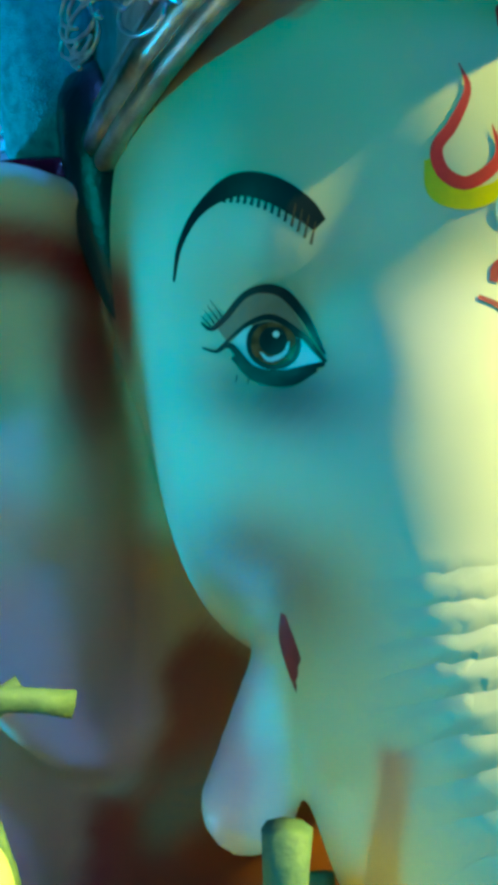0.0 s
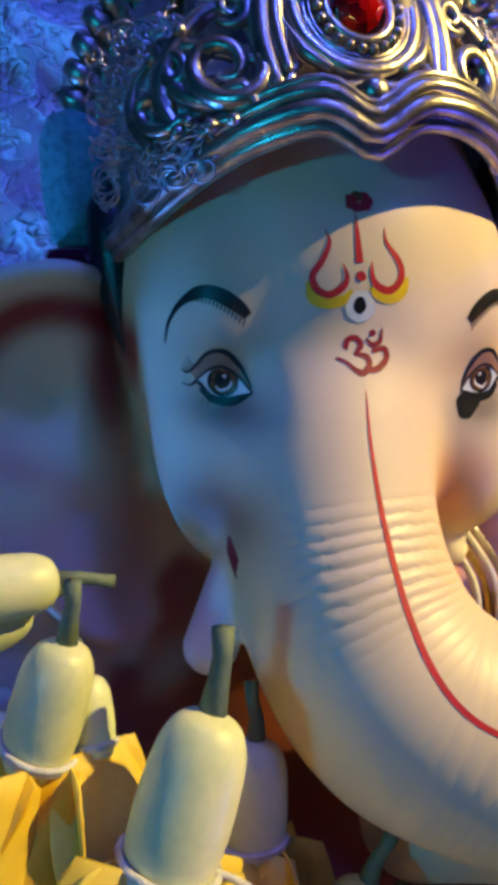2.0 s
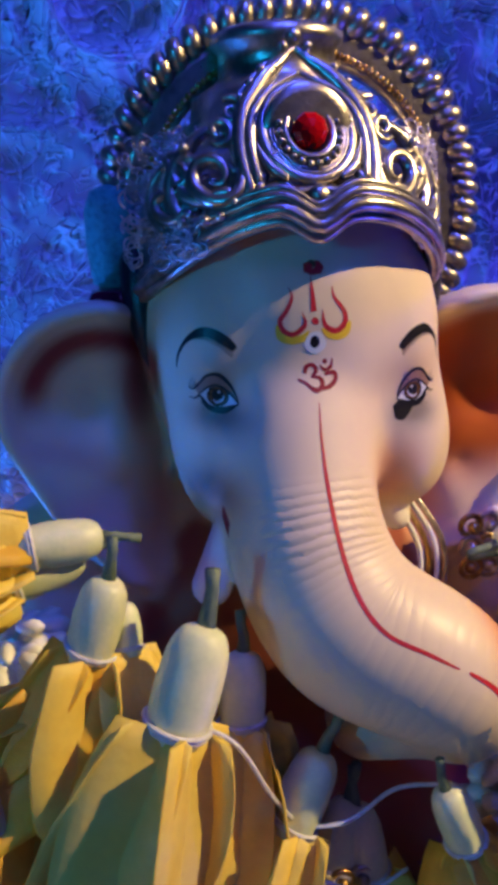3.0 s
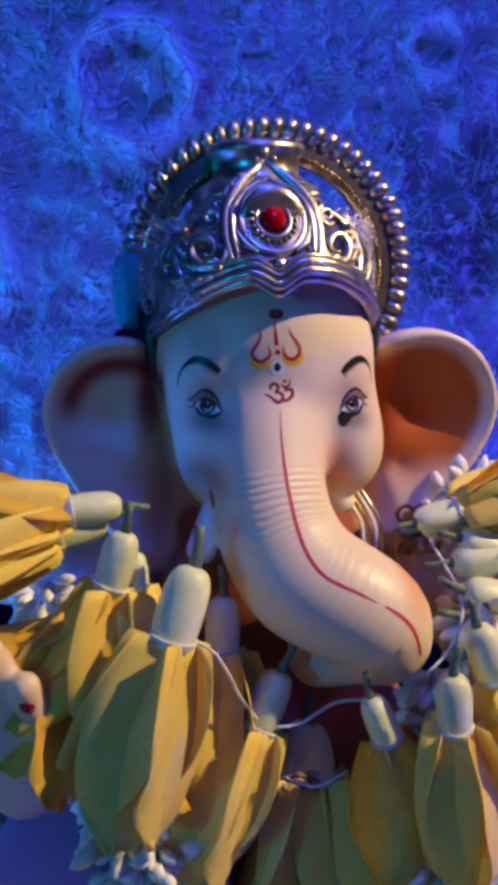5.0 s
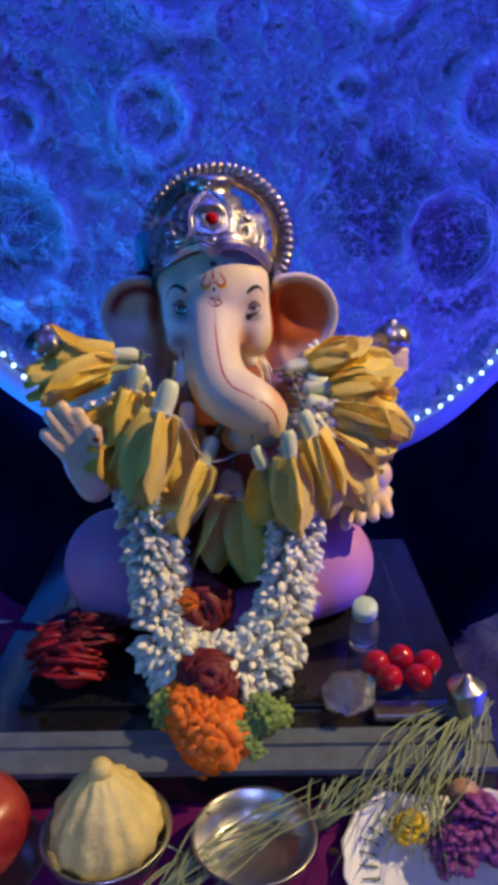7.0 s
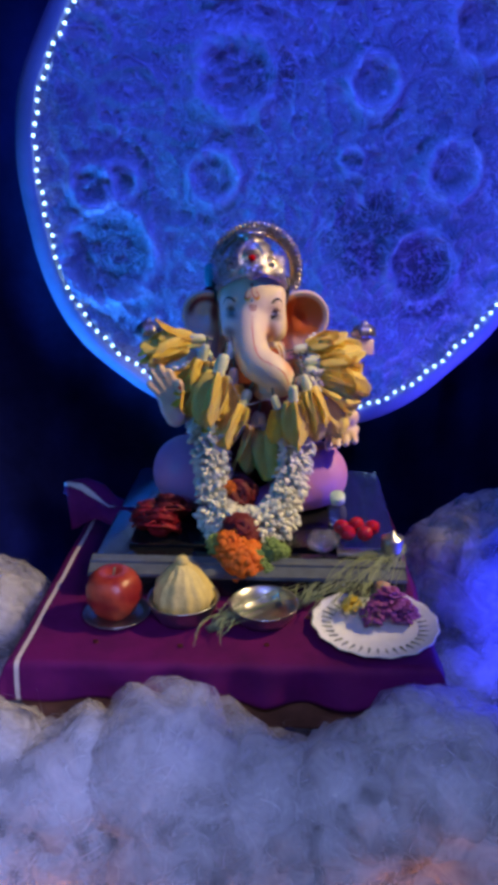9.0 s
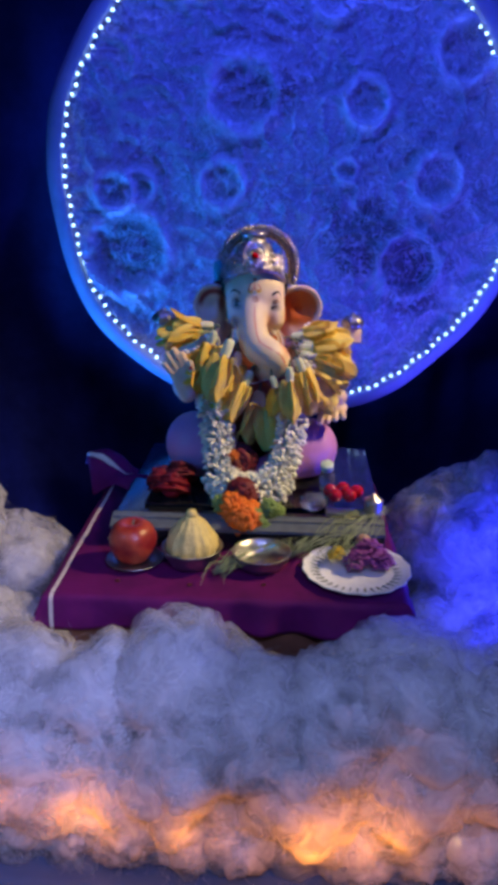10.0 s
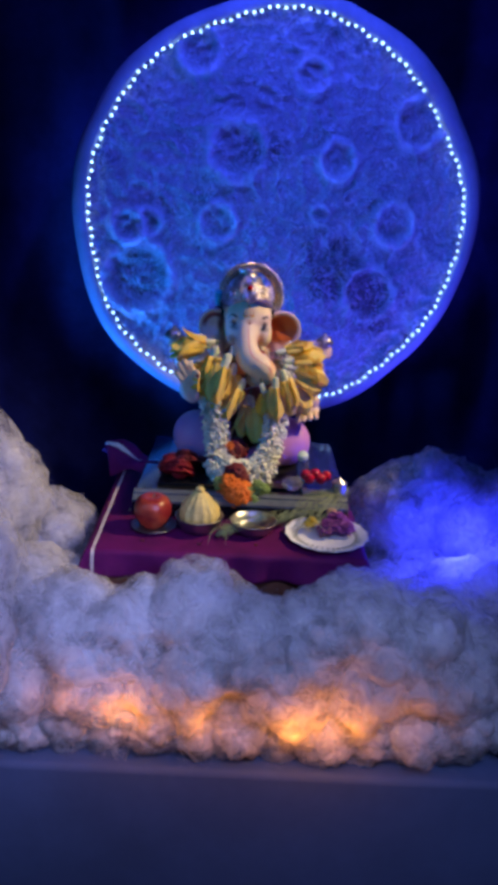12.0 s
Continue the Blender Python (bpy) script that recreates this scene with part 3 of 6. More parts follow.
# front right arm, palm up
limb((0.080, -0.095, 1.235), (0.122, -0.115, 1.175), 0.026, 0.021, 0.012)
limb((0.122, -0.115, 1.174), (0.122, -0.172, 1.160), 0.020, 0.015, 0.012)
blob((0.124, -0.182, 1.157), (0.026, 0.017, 0.013), 0.01)
for j in range(4):
    limb((0.107 + 0.0105 * j, -0.190, 1.154), (0.101 + 0.0125 * j, -0.206, 1.139 + 0.003 * j), 0.0066, 0.0052, 0.003)
blob((0.132, -0.184, 1.176), (0.016, 0.014, 0.015), 0.004)


def surface(V):
    """The zero surface of the field as points and quads, one point in each crossed cell."""
    n = np.array(V.shape)
    acc, cnt = np.zeros((*(n - 1), 3), np.float32), np.zeros(n - 1, np.float32)
    ids = -np.ones(n - 1, np.int64)
    edges = []
    for ax in range(3):
        o1, o2 = [a for a in range(3) if a != ax]
        a, b = np.take(V, range(n[ax] - 1), ax), np.take(V, range(1, n[ax]), ax)
        idx = np.argwhere((a < 0) != (b < 0))
        idx = idx[(idx[:, o1] > 0) & (idx[:, o1] < n[o1] - 1) & (idx[:, o2] > 0) & (idx[:, o2] < n[o2] - 1)]
        va, vb = a[tuple(idx.T)], b[tuple(idx.T)]
        pos = idx.astype(np.float32)
        pos[:, ax] += va / (va - vb)
        cells = []
        for d1, d2 in ((1, 1), (0, 1), (0, 0), (1, 0)):
            c = idx.copy()
            c[:, o1] -= d1
            c[:, o2] -= d2
            np.add.at(acc, tuple(c.T), pos)
            np.add.at(cnt, tuple(c.T), 1)
            cells.append(c)
        edges.append((cells, (va < 0) != (ax == 1)))
    used = np.argwhere(cnt > 0)
    ids[tuple(used.T)] = np.arange(len(used))
    co = acc[tuple(used.T)] / cnt[tuple(used.T)][:, None]
    quads = []
    for cells, flip in edges:
        q = np.stack([ids[tuple(c.T)] for c in cells], 1)
        q[~flip] = q[~flip][:, ::-1]
        quads.append(q)
    return co * H + LO.astype(np.float32), np.concatenate(quads), used


co, quads, cell = surface(V)
who = WHO[tuple(cell.T)]
# front depth of the statue, for paint that lies on it
inside = V < 0
first = np.argmax(inside, 1)
hit = inside.any(1) & (first > 0)
ii, kk = np.meshgrid(range(V.shape[0]), range(V.shape[2]), indexing="ij")
v1, v0 = V[ii, first, kk], V[ii, np.maximum(first - 1, 0), kk]
FRONT = np.where(hit, LO[1] + H * (first - 1 + v0 / np.maximum(v0 - v1, 1e-6)), -0.1)


def front(x, z):
    u, w = (x - LO[0]) / H, (z - LO[2]) / H
    i, k = min(max(int(u), 0), V.shape[0] - 2), min(max(int(w), 0), V.shape[2] - 2)
    a, b = u - i, w - k
    return FRONT[i, k] * (1 - a) * (1 - b) + FRONT[i + 1, k] * a * (1 - b) + FRONT[i, k + 1] * (1 - a) * b + FRONT[i + 1, k + 1] * a * b


# airbrushed paint and the folds along the trunk
X, Y, Z = co.T


def puff(cx, cz, rx, rz, p=2.0):
    return np.exp(-((((X - cx) / rx) ** 2 + ((Z - cz) / rz) ** 2) ** (p / 2)))


skin = np.array([0.80, 0.64, 0.45])
paint = np.tile(skin, (len(co), 1))


def airbrush(colour, amount):
    global paint
    paint = paint * (1 - amount[:, None]) + np.array(colour) * amount[:, None]


fore = (Y < -0.10).astype(float)
for c, s in ((-0.0325, -1), (0.0295, 1)):
    airbrush((0.52, 0.30, 0.14), 0.6 * puff(c, 1.3310 - (0.003 if s > 0 else 0), 0.011, 0.0065) * fore)
    airbrush((0.10, 0.08, 0.07), 0.85 * puff(c + 0.001, 1.3195 - (0.004 if s > 0 else 0), 0.0085, 0.0046, 2.5) * fore)
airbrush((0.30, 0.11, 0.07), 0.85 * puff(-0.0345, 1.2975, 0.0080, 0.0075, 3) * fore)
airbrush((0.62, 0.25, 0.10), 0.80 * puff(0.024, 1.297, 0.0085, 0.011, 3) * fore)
for circles, s in ((EARS[0], -1), (EARS[1], 1)):
    d2 = ear_outline(X, Z, circles)
    cx, cz, r = circles[0]
    inner = np.clip((-d2 - 0.0035) / 0.003, 0, 1) * (np.abs(X) > 0.047)
    if s < 0:
        band = np.exp(-(((d2 + 0.0088) / 0.0056) ** 4)) * np.clip((Z - 1.311) / 0.012, 0, 1)
        root = 0.9 * puff(-0.0525, 1.318, 0.007, 0.015, 4)
        airbrush((0.30, 0.030, 0.028), np.clip(1.0 * inner * np.maximum(band, root), 0, 1))
        airbrush((0.55, 0.18, 0.10), 0.6 * puff(-0.047, 1.285, 0.006, 0.03) * (np.abs(X) > 0.043))
    else:
        airbrush((0.55, 0.13, 0.02), np.clip(1.0 * inner * np.clip((Z - 1.268) / 0.02, 0, 1), 0, 1))
        airbrush((0.28, 0.05, 0.02), 0.6 * inner * puff(0.062, 1.315, 0.012, 0.022, 3))
        airbrush((0.75, 0.22, 0.07), 0.8 * puff(0.047, 1.265, 0.010, 0.018, 3))
arms = (np.abs(X) > 0.098) & (Z < 1.30)
airbrush((0.74, 0.38, 0.27), 0.45 * arms * (0.5 + 0.5 * np.sin(X * 300) * np.sin(Z * 260)))
for code, colour in ((1, (0.56, 0.25, 0.50)), (2, (0.36, 0.10, 0.06)), (3, (0.03, 0.03, 0.05)), (4, (0.86, 0.82, 0.74))):
    airbrush(colour, (who == code).astype(float))
pairs = np.concatenate([quads[:, [0, 1]], quads[:, [1, 2]], quads[:, [2, 3]], quads[:, [3, 0]]])
for _ in range(3):
    total, many = paint.copy(), np.ones(len(co))
    for u_, w_ in ((0, 1), (1, 0)):
        np.add.at(total, pairs[:, u_], paint[pairs[:, w_]])
        np.add.at(many, pairs[:, u_], 1)
    paint = total / many[:, None]
fine = spline(TRUNK, 240)
far_along = np.concatenate([[0], np.cumsum(np.linalg.norm(np.diff(fine[:, :3], axis=0), axis=1))])
by = np.argwhere((X > -0.045) & (X < 0.065) & (Z < 1.325) & (Z > 1.20) & (Y < -0.125) & (who == 0))[:, 0]
seg = np.argmin(((co[by][:, None, :] - fine[None, :, :3]) ** 2).sum(2), 1)
gap = np.linalg.norm(co[by] - fine[seg, :3], axis=1)
along, foldw = np.zeros(len(co)), np.zeros(len(co))
along[by] = far_along[seg]
dx = X[by] - fine[seg, 0]
foldw[by] = (gap < fine[seg, 3] * 1.12) * np.clip((dx + 0.019) / 0.008, 0, 1) * np.clip((0.021 - dx) / 0.006, 0, 1) * np.clip((1.306 - Z[by]) / 0.012, 0, 1) * (1 - 0.8 * np.clip((far_along[seg] - 0.072) / 0.012, 0, 1))

statue_v, statue_f = [tuple(p) for p in co.tolist()], [tuple(q) for q in quads.tolist()]
statue_m = [0] * len(quads)
MATS = [SKIN, DHOTI, TORSO, BASEM, TUSK, HAIR, RED, MAROON, YELLOW, WHITE, BLACK, BROWN, LID, IRIS]


def put_quads(rows, slot):
    """Adds a grid of painted points (rows of x, z) to the statue, just off its surface."""
    base, n = len(statue_v), len(rows[0])
    for row in rows:
        for x, z, off in row:
            statue_v.append((x, front(x, z) - 0.00007 - off * 0.16, z))
    for i in range(len(rows) - 1):
        for k in range(n - 1):
            a = base + i * n + k
            statue_f.append((a, a + 1, a + n + 1, a + n))
            statue_m.append(slot)


def stroke(pts, slot, off=0.0004, n=40):
    """A brush stroke through (x, z, width)."""
    p = spline(pts, n)
    d = np.gradient(p[:, :2], axis=0)
    d /= np.linalg.norm(d, axis=1)[:, None] + 1e-9
    side = np.stack([-d[:, 1], d[:, 0]], 1)
    rows = []
    for q, s in zip(p, side):
        w = max(q[2], 0.00008) / 2
        rows.append([(q[0] + s[0] * w * u, q[1] + s[1] * w * u, off) for u in (-1, -0.33, 0.33, 1)])
    put_quads(rows, slot)


def dab(cx, cz, rx, rz, slot, off=0.0004, wob=0.0, n=28):
    rows = [[(cx + rx * r * (1 + wob * math.sin(3 * a + cx * 999)) * math.cos(a), cz + rz * r * (1 + wob * math.sin(2 * a + cz * 777)) * math.sin(a), off)
             for a in np.linspace(0, math.tau, n)] for r in (0.02, 0.4, 0.75, 1.0)]
    put_quads(rows, slot)


def between(upper, lower, slot, off, n=24, m=6):
    """Fills between two edges."""
    u, l = spline(upper, n), spline(lower, n)
    put_quads([[(*(a + (b - a) * t), off) for t in np.linspace(0, 1, m)] for a, b in zip(u, l)], slot)


R_, MA, YE, WH, BK, BR, LI, IR = 6, 7, 8, 9, 10, 11, 12, 13
K = 4.7e-5


def mark(pts):
    return [(-0.0035 + (x - 285) * K, 1.3411 - (y - 507) * K, w * K * 0.85) for x, y, w in pts]


# forehead marks
stroke(mark([(62, 400, 20), (85, 470, 60), (150, 495, 60), (215, 480, 50), (250, 440, 15)]), YE, 0.0003)
stroke(mark([(330, 430, 15), (370, 465, 50), (430, 480, 60), (485, 455, 60), (515, 395, 20)]), YE, 0.0003)
stroke(mark([(275, 112, 2), (280, 200, 24), (285, 325, 42)]), R_)
stroke(mark([(140, 178, 3), (157, 240, 20), (120, 320, 32), (82, 375, 34), (98, 432, 38), (150, 458, 38), (208, 428, 36), (230, 385, 24), (212, 322, 3)]), R_, n=60)
stroke(mark([(405, 178, 3), (412, 240, 18), (462, 310, 30), (484, 360, 34), (472, 415, 40), (420, 448, 40), (365, 425, 36), (342, 380, 24), (343, 318, 3)]), R_, n=60)
x, z, _ = mark([(292, 382, 0)])[0]
dab(x, z, 22 * K, 22 * K, R_, wob=0.08)
x, z, _ = mark([(290, 512, 0)])[0]
dab(x, z, 66 * K, 66 * K, WH, 0.0005, 0.05)
x, z, _ = mark([(285, 507, 0)])[0]
dab(x, z, 29 * K, 36 * K, BK, 0.0007, 0.05)
stroke(mark([(216, 695, 26), (228, 658, 30), (265, 648, 30), (288, 680, 30), (262, 716, 22), (255, 724, 8)]), MA, 0.0004)
stroke(mark([(258, 718, 14), (308, 728, 28), (322, 765, 32), (288, 797, 34), (250, 782, 26), (215, 750, 18), (172, 730, 14)]), MA, 0.0005)
stroke(mark([(300, 790, 24), (365, 783, 34), (410, 745, 34), (400, 702, 30), (340, 708, 20)]), MA, 0.0006)
stroke(mark([(312, 652, 8), (345, 682, 26), (382, 665, 24), (393, 612, 8)]), MA, 0.0007)
x, z, _ = mark([(345, 630, 0)])[0]
dab(x, z, 15 * K, 15 * K, MA)
# petals of vermilion paste above the trident
x, z, _ = mark([(295, 70, 0)])[0]
for j in range(7):
    a = j * 0.9
    dab(x + 0.0018 * math.cos(a), z + 0.0011 * math.sin(a), 0.0013, 0.0010, BR if j == 2 else R_, 0.0009 + 0.0002 * j, 0.1)
# the long red line down the trunk
stroke([(-0.0035, 1.3240, 0.0002), (-0.0042, 1.314, 0.0007), (-0.0040, 1.300, 0.0012), (-0.0025, 1.284, 0.0014), (0.0005, 1.274, 0.0013), (0.006, 1.2675, 0.0011), (0.016, 1.2625, 0.0010), (0.024, 1.258, 0.0004)], R_, 0.0005, 90)
stroke([(0.027, 1.2565, 0.0008), (0.034, 1.251, 0.0013), (0.039, 1.244, 0.0013), (0.043, 1.232, 0.0009)], R_, 0.0005)
# red notch where the tusk leaves the cheek
stroke([(-0.0320, 1.2925, 0.0004), (-0.0314, 1.2875, 0.0015), (-0.0303, 1.2806, 0.0003)], MA, 0.0012)
stroke([(0.0185, 1.2945, 0.0004), (0.0182, 1.288, 0.0016), (0.0175, 1.2785, 0.0003)], MA, 0.0005)


def eye(f, drop):
    """One painted eye; f mirrors x."""
    EC = (-0.0325, 1.3285)

    def P(rows):
        return [(f(EC[0] + (r[0] - EC[0]) * 0.70) + 0.0013, EC[1] - 0.0029 + (r[1] - EC[1]) * 0.80 + (r[0] - EC[0]) * 0.13 - drop, *[w * 0.85 for w in r[2:]]) for r in rows]

    def Q(rows):
        return [(f(EC[0] + (r[0] - EC[0]) * 0.86) + 0.0013, EC[1] - 0.0023 + (r[1] - EC[1]) * 1.02 - drop, *[w * 1.2 for w in r[2:]]) for r in rows]

    def spot(x, z, r, slot, off):
        (a, b), = P([(x, z)])
        dab(a, b, r * 0.80, r * 0.82, slot, off)

    between(P([(-0.0415, 1.3318), (-0.0365, 1.3362), (-0.031, 1.3350), (-0.0245, 1.3250)]), P([(-0.0400, 1.3295), (-0.0355, 1.3322), (-0.031, 1.3315), (-0.0245, 1.3245)]), LI, 0.0003)
    between(P([(-0.0395, 1.3292), (-0.0355, 1.3318), (-0.031, 1.3312), (-0.0245, 1.3243)]), P([(-0.0395, 1.3290), (-0.0360, 1.3248), (-0.031, 1.3234), (-0.0245, 1.3240)]), WH, 0.0003)
    spot(-0.0323, 1.3280, 0.0040, BK, 0.0005)
    spot(-0.0323, 1.3279, 0.0033, IR, 0.0006)
    spot(-0.0323, 1.3284, 0.0021, BK, 0.0007)
    # eye highlights put in as white paint: a dot and a crescent
    spot(-0.0318, 1.3293, 0.0005, WH, 0.0009)
    stroke(P([(-0.0345, 1.3270, 0.0002), (-0.0330, 1.3256, 0.0007), (-0.0305, 1.3262, 0.0006), (-0.0297, 1.3278, 0.0002)]), WH, 0.0008, 14)
    between(P([(-0.0365, 1.3331), (-0.033, 1.3337), (-0.029, 1.3324)]), P([(-0.0365, 1.3313), (-0.033, 1.3314), (-0.029, 1.3296)]), LI, 0.00085)
    stroke(P([(-0.0405, 1.3292, 0.0003), (-0.0365, 1.3317, 0.0007), (-0.0325, 1.3320, 0.0009), (-0.0280, 1.3288, 0.0008), (-0.0243, 1.3240, 0.0005)]), BK, 0.0010)
    stroke(P([(-0.0440, 1.3290, 0.0002), (-0.0418, 1.3282, 0.0005), (-0.0395, 1.3288, 0.0009), (-0.0360, 1.3247, 0.0011), (-0.031, 1.3231, 0.0012), (-0.0245, 1.3238, 0.0006)]), BK, 0.0010, 60)
    stroke(P([(-0.0440, 1.3330, 0.0002), (-0.0425, 1.3318, 0.0006), (-0.0405, 1.3330, 0.0008), (-0.0365, 1.3364, 0.0010), (-0.0315, 1.3358, 0.0014), (-0.0272, 1.3312, 0.0012), (-0.0243, 1.3252, 0.0003)]), BK, 0.0008, 60)
    stroke(P([(-0.0392, 1.3270, 0.0006), (-0.0355, 1.3238, 0.0020), (-0.0305, 1.3224, 0.0022), (-0.0258, 1.3232, 0.0008)]), BK, 0.0008)
    for j in range(7):
        x = -0.0385 + 0.0019 * j
        zb = 1.3240 - 0.0010 * math.sin(j / 6 * math.pi)
        stroke(P([(x, zb, 0.00025), (x - 0.0003 + 0.0001 * j, zb - 0.0011, 0.00008)]), BK, 0.0006, 6)
    for j in range(4):
        stroke(P([(-0.0425 + 0.0006 * j, 1.3322 + 0.0004 * j, 0.00025), (-0.0440 + 0.0005 * j, 1.3342 + 0.0007 * j, 0.00006)]), BK, 0.0006, 6)
    stroke(Q([(-0.0452, 1.3350, 0.0002), (-0.0442, 1.3395, 0.0005), (-0.0415, 1.3435, 0.0010), (-0.0370, 1.3460, 0.0022), (-0.0325, 1.3454, 0.0026), (-0.0285, 1.3432, 0.0024), (-0.0262, 1.3412, 0.0016)]), BK, 0.0004, 60)
    for j in range(14):
        x = -0.0385 + 0.00085 * j
        zt = 1.3463 - 0.00003 * j * j
        stroke(Q([(x, zt - 0.0022, 0.0003), (x + 0.0007, zt + 0.0004, 0.00008)]), BR if j > 9 else BK, 0.0006, 6)


eye(lambda x: x, 0.0)
eye(lambda x: -0.0035 - x, 0.0030)
dab(0.0262, 1.3165, 0.0032, 0.0028, BK, 0.0003, 0.15)
# red marks on the raised palm
stroke([(-0.137, 1.238, 0.001), (-0.131, 1.234, 0.001)], R_, 0.0005, 10)
stroke([(-0.128, 1.246, 0.001), (-0.122, 1.243, 0.001)], R_, 0.0005, 10)
dab(-0.106, 1.232, 0.0028, 0.0026, R_, 0.0006, 0.06)

def lump(pts, slot, seg=12):
    """A closed tapering roll through (x, y, z, radius), added to the statue."""
    p = spline(pts, 14)
    base = len(statue_v)
    for i, q in enumerate(p):
        r = q[3] * math.sin(max(0.12, min(1.0, (i + 0.4) / 2.2, (13.4 - i) / 2.2)) * math.pi / 2)
        for k in range(seg):
            a = k * math.tau / seg
            statue_v.append((q[0] + r * math.cos(a), q[1] + r * math.sin(a), q[2]))
    for i in range(13):
        for k in range(seg):
            a, b = base + i * seg + k, base + i * seg + (k + 1) % seg
            statue_f.append((a, b, b + seg, a + seg))
            statue_m.append(5)


lump([(-0.048, -0.108, 1.368, 0.007), (-0.0490, -0.114, 1.355, 0.007), (-0.0485, -0.117, 1.340, 0.0055), (-0.0465, -0.119, 1.324, 0.0025)], 5)
lump([(0.049, -0.108, 1.368, 0.006), (0.050, -0.114, 1.355, 0.006), (0.0495, -0.116, 1.340, 0.005), (0.048, -0.118, 1.326, 0.0022)], 5)
me = bpy.data.meshes.new("statue")
me.from_pydata(statue_v, [], statue_f)
for m in MATS:
    me.materials.append(m)
me.polygons.foreach_set("material_index", statue_m)
me.polygons.foreach_set("use_smooth", [True] * len(me.polygons))
tail = len(statue_v) - len(co)
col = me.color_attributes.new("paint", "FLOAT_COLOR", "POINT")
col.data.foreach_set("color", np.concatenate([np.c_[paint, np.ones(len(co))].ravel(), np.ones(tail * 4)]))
fold = me.attributes.new("fold", "FLOAT_VECTOR", "POINT")
fold.data.foreach_set("vector", np.concatenate([np.c_[along, foldw, 0 * along].ravel(), np.zeros(tail * 3)]))
me.update()
statue = new("statue", me)
statue.location = (SX, 0, 0)
tagged(statue, "seated elephant-headed plaster statue with cream skin and pink garment", "statue")

# ---- table, platform and slab ----
bm = bmesh.new()
box(bm, (-0.95, -0.06, 0.0), (0.66, 0.74, 0.69), 0.012)
table = tagged(mesh_object("display_table", bm, TABLE), "large table wrapped in plain navy cloth", "table")
table.location, table.rotation_euler = (0.0, -0.62, 0.0), (0, 0, radians(-8))
TURN = -7.0
stool = thing("wooden_stool", (0.0, -0.27, 0.69), "low brown wooden platform under the purple cloth", "stool")
stool.rotation_euler[2] = radians(TURN)
for lo, hi, nm in (((-0.235, -0.212, 0.205), (0.235, 0.215, 0.290), "top_frame"), ((-0.215, -0.195, 0.0), (-0.165, -0.145, 0.205), "leg"), ((0.165, -0.195, 0.0), (0.215, -0.145, 0.205), "leg"),
                   ((-0.215, 0.145, 0.0), (-0.165, 0.195, 0.205), "leg"), ((0.165, 0.145, 0.0), (0.215, 0.195, 0.205), "leg")):
    bm = bmesh.new()
    box(bm, lo, hi, 0.004)
    part(nm, bm, WOOD, stool)


def drop(d, edge):
    """Height lost and run out past an edge, for hanging cloth."""
    if d <= 0:
        return 0.0, 0.0
    a = min(d / 0.012, math.pi / 2)
    return 0.012 * (1 - math.cos(a)) / 1.2 + max(0, d - 0.019) * 0.96, 0.008 * math.sin(a) + max(0, d - 0.019) * edge


cloth = thing("purple_cloth", (0.0, -0.27, 0.983), "purple silk cloth with pale border spread over the platform", "cloth")
cloth.rotation_euler[2] = radians(TURN)
bm = bmesh.new()
NX, NY = 110, 90
grid = []
for i in range(NX + 1):
    u = -0.292 + 0.584 * i / NX
    col_ = []
    for j in range(NY + 1):
        v = -0.272 + 0.50 * j / NY
        zx, ox = drop(abs(u) - 0.237, 0.30)
        zy, oy = drop(-v - 0.214, 0.10 + 0.06 * math.sin(u * 60))
        x = math.copysign(min(abs(u), 0.237) + ox, u)
        y = -(min(-v, 0.214) + oy) if v < 0 else min(v, 0.225)
        h = 0.0016 * noise.fractal(Vector((u * 14, v * 14, 1)), 1.0, 2.0, 4) + 0.0016
        fold_ = 0.006 * math.sin(u * 55 + 3 * math.sin(u * 13)) * min(1, max(0, zy / 0.04)) + 0.003 * noise.noise(Vector((u * 18, v * 30, 2))) * min(1, zy / 0.02)
        side_ = 0.006 * math.sin(v * 50) * min(1, max(0, zx / 0.04))
        col_.append(bm.verts.new((x + math.copysign(side_, u), y + fold_, h - max(zx, zy))))
    grid.append(col_)
for i in range(NX):
    u = -0.292 + 0.584 * (i + 0.5) / NX
    for j in range(NY):
        f = bm.faces.new((grid[i][j], grid[i + 1][j], grid[i + 1][j + 1], grid[i][j + 1]))
        f.material_index = 1 if -0.236 < u < -0.226 else 0
sheet = mesh_object("sheet", bm, [CLOTH, CREAM], cloth)
sheet.modifiers.new("thick", "SOLIDIFY").thickness = 0.0012
bm = bmesh.new()
lathe(bm, [(0.0001, 0.0), (0.0032, 0.0), (0.0030, 0.0008), (0.0001, 0.0010)], 10)
motif = bpy.data.meshes.new("motif")
bm.to_mesh(motif)
bm.free()
motif.materials.append(GOLD)
for x, y in ((-0.15, -0.18), (-0.05, -0.185), (0.05, -0.18), (0.14, -0.185), (-0.10, -0.12), (0.0, -0.12), (0.10, -0.12), (-0.19, -0.05), (0.205, -0.05)):
    o = new("motif", motif)
    o.parent = cloth
    o.location = (x, y, 0.0032)

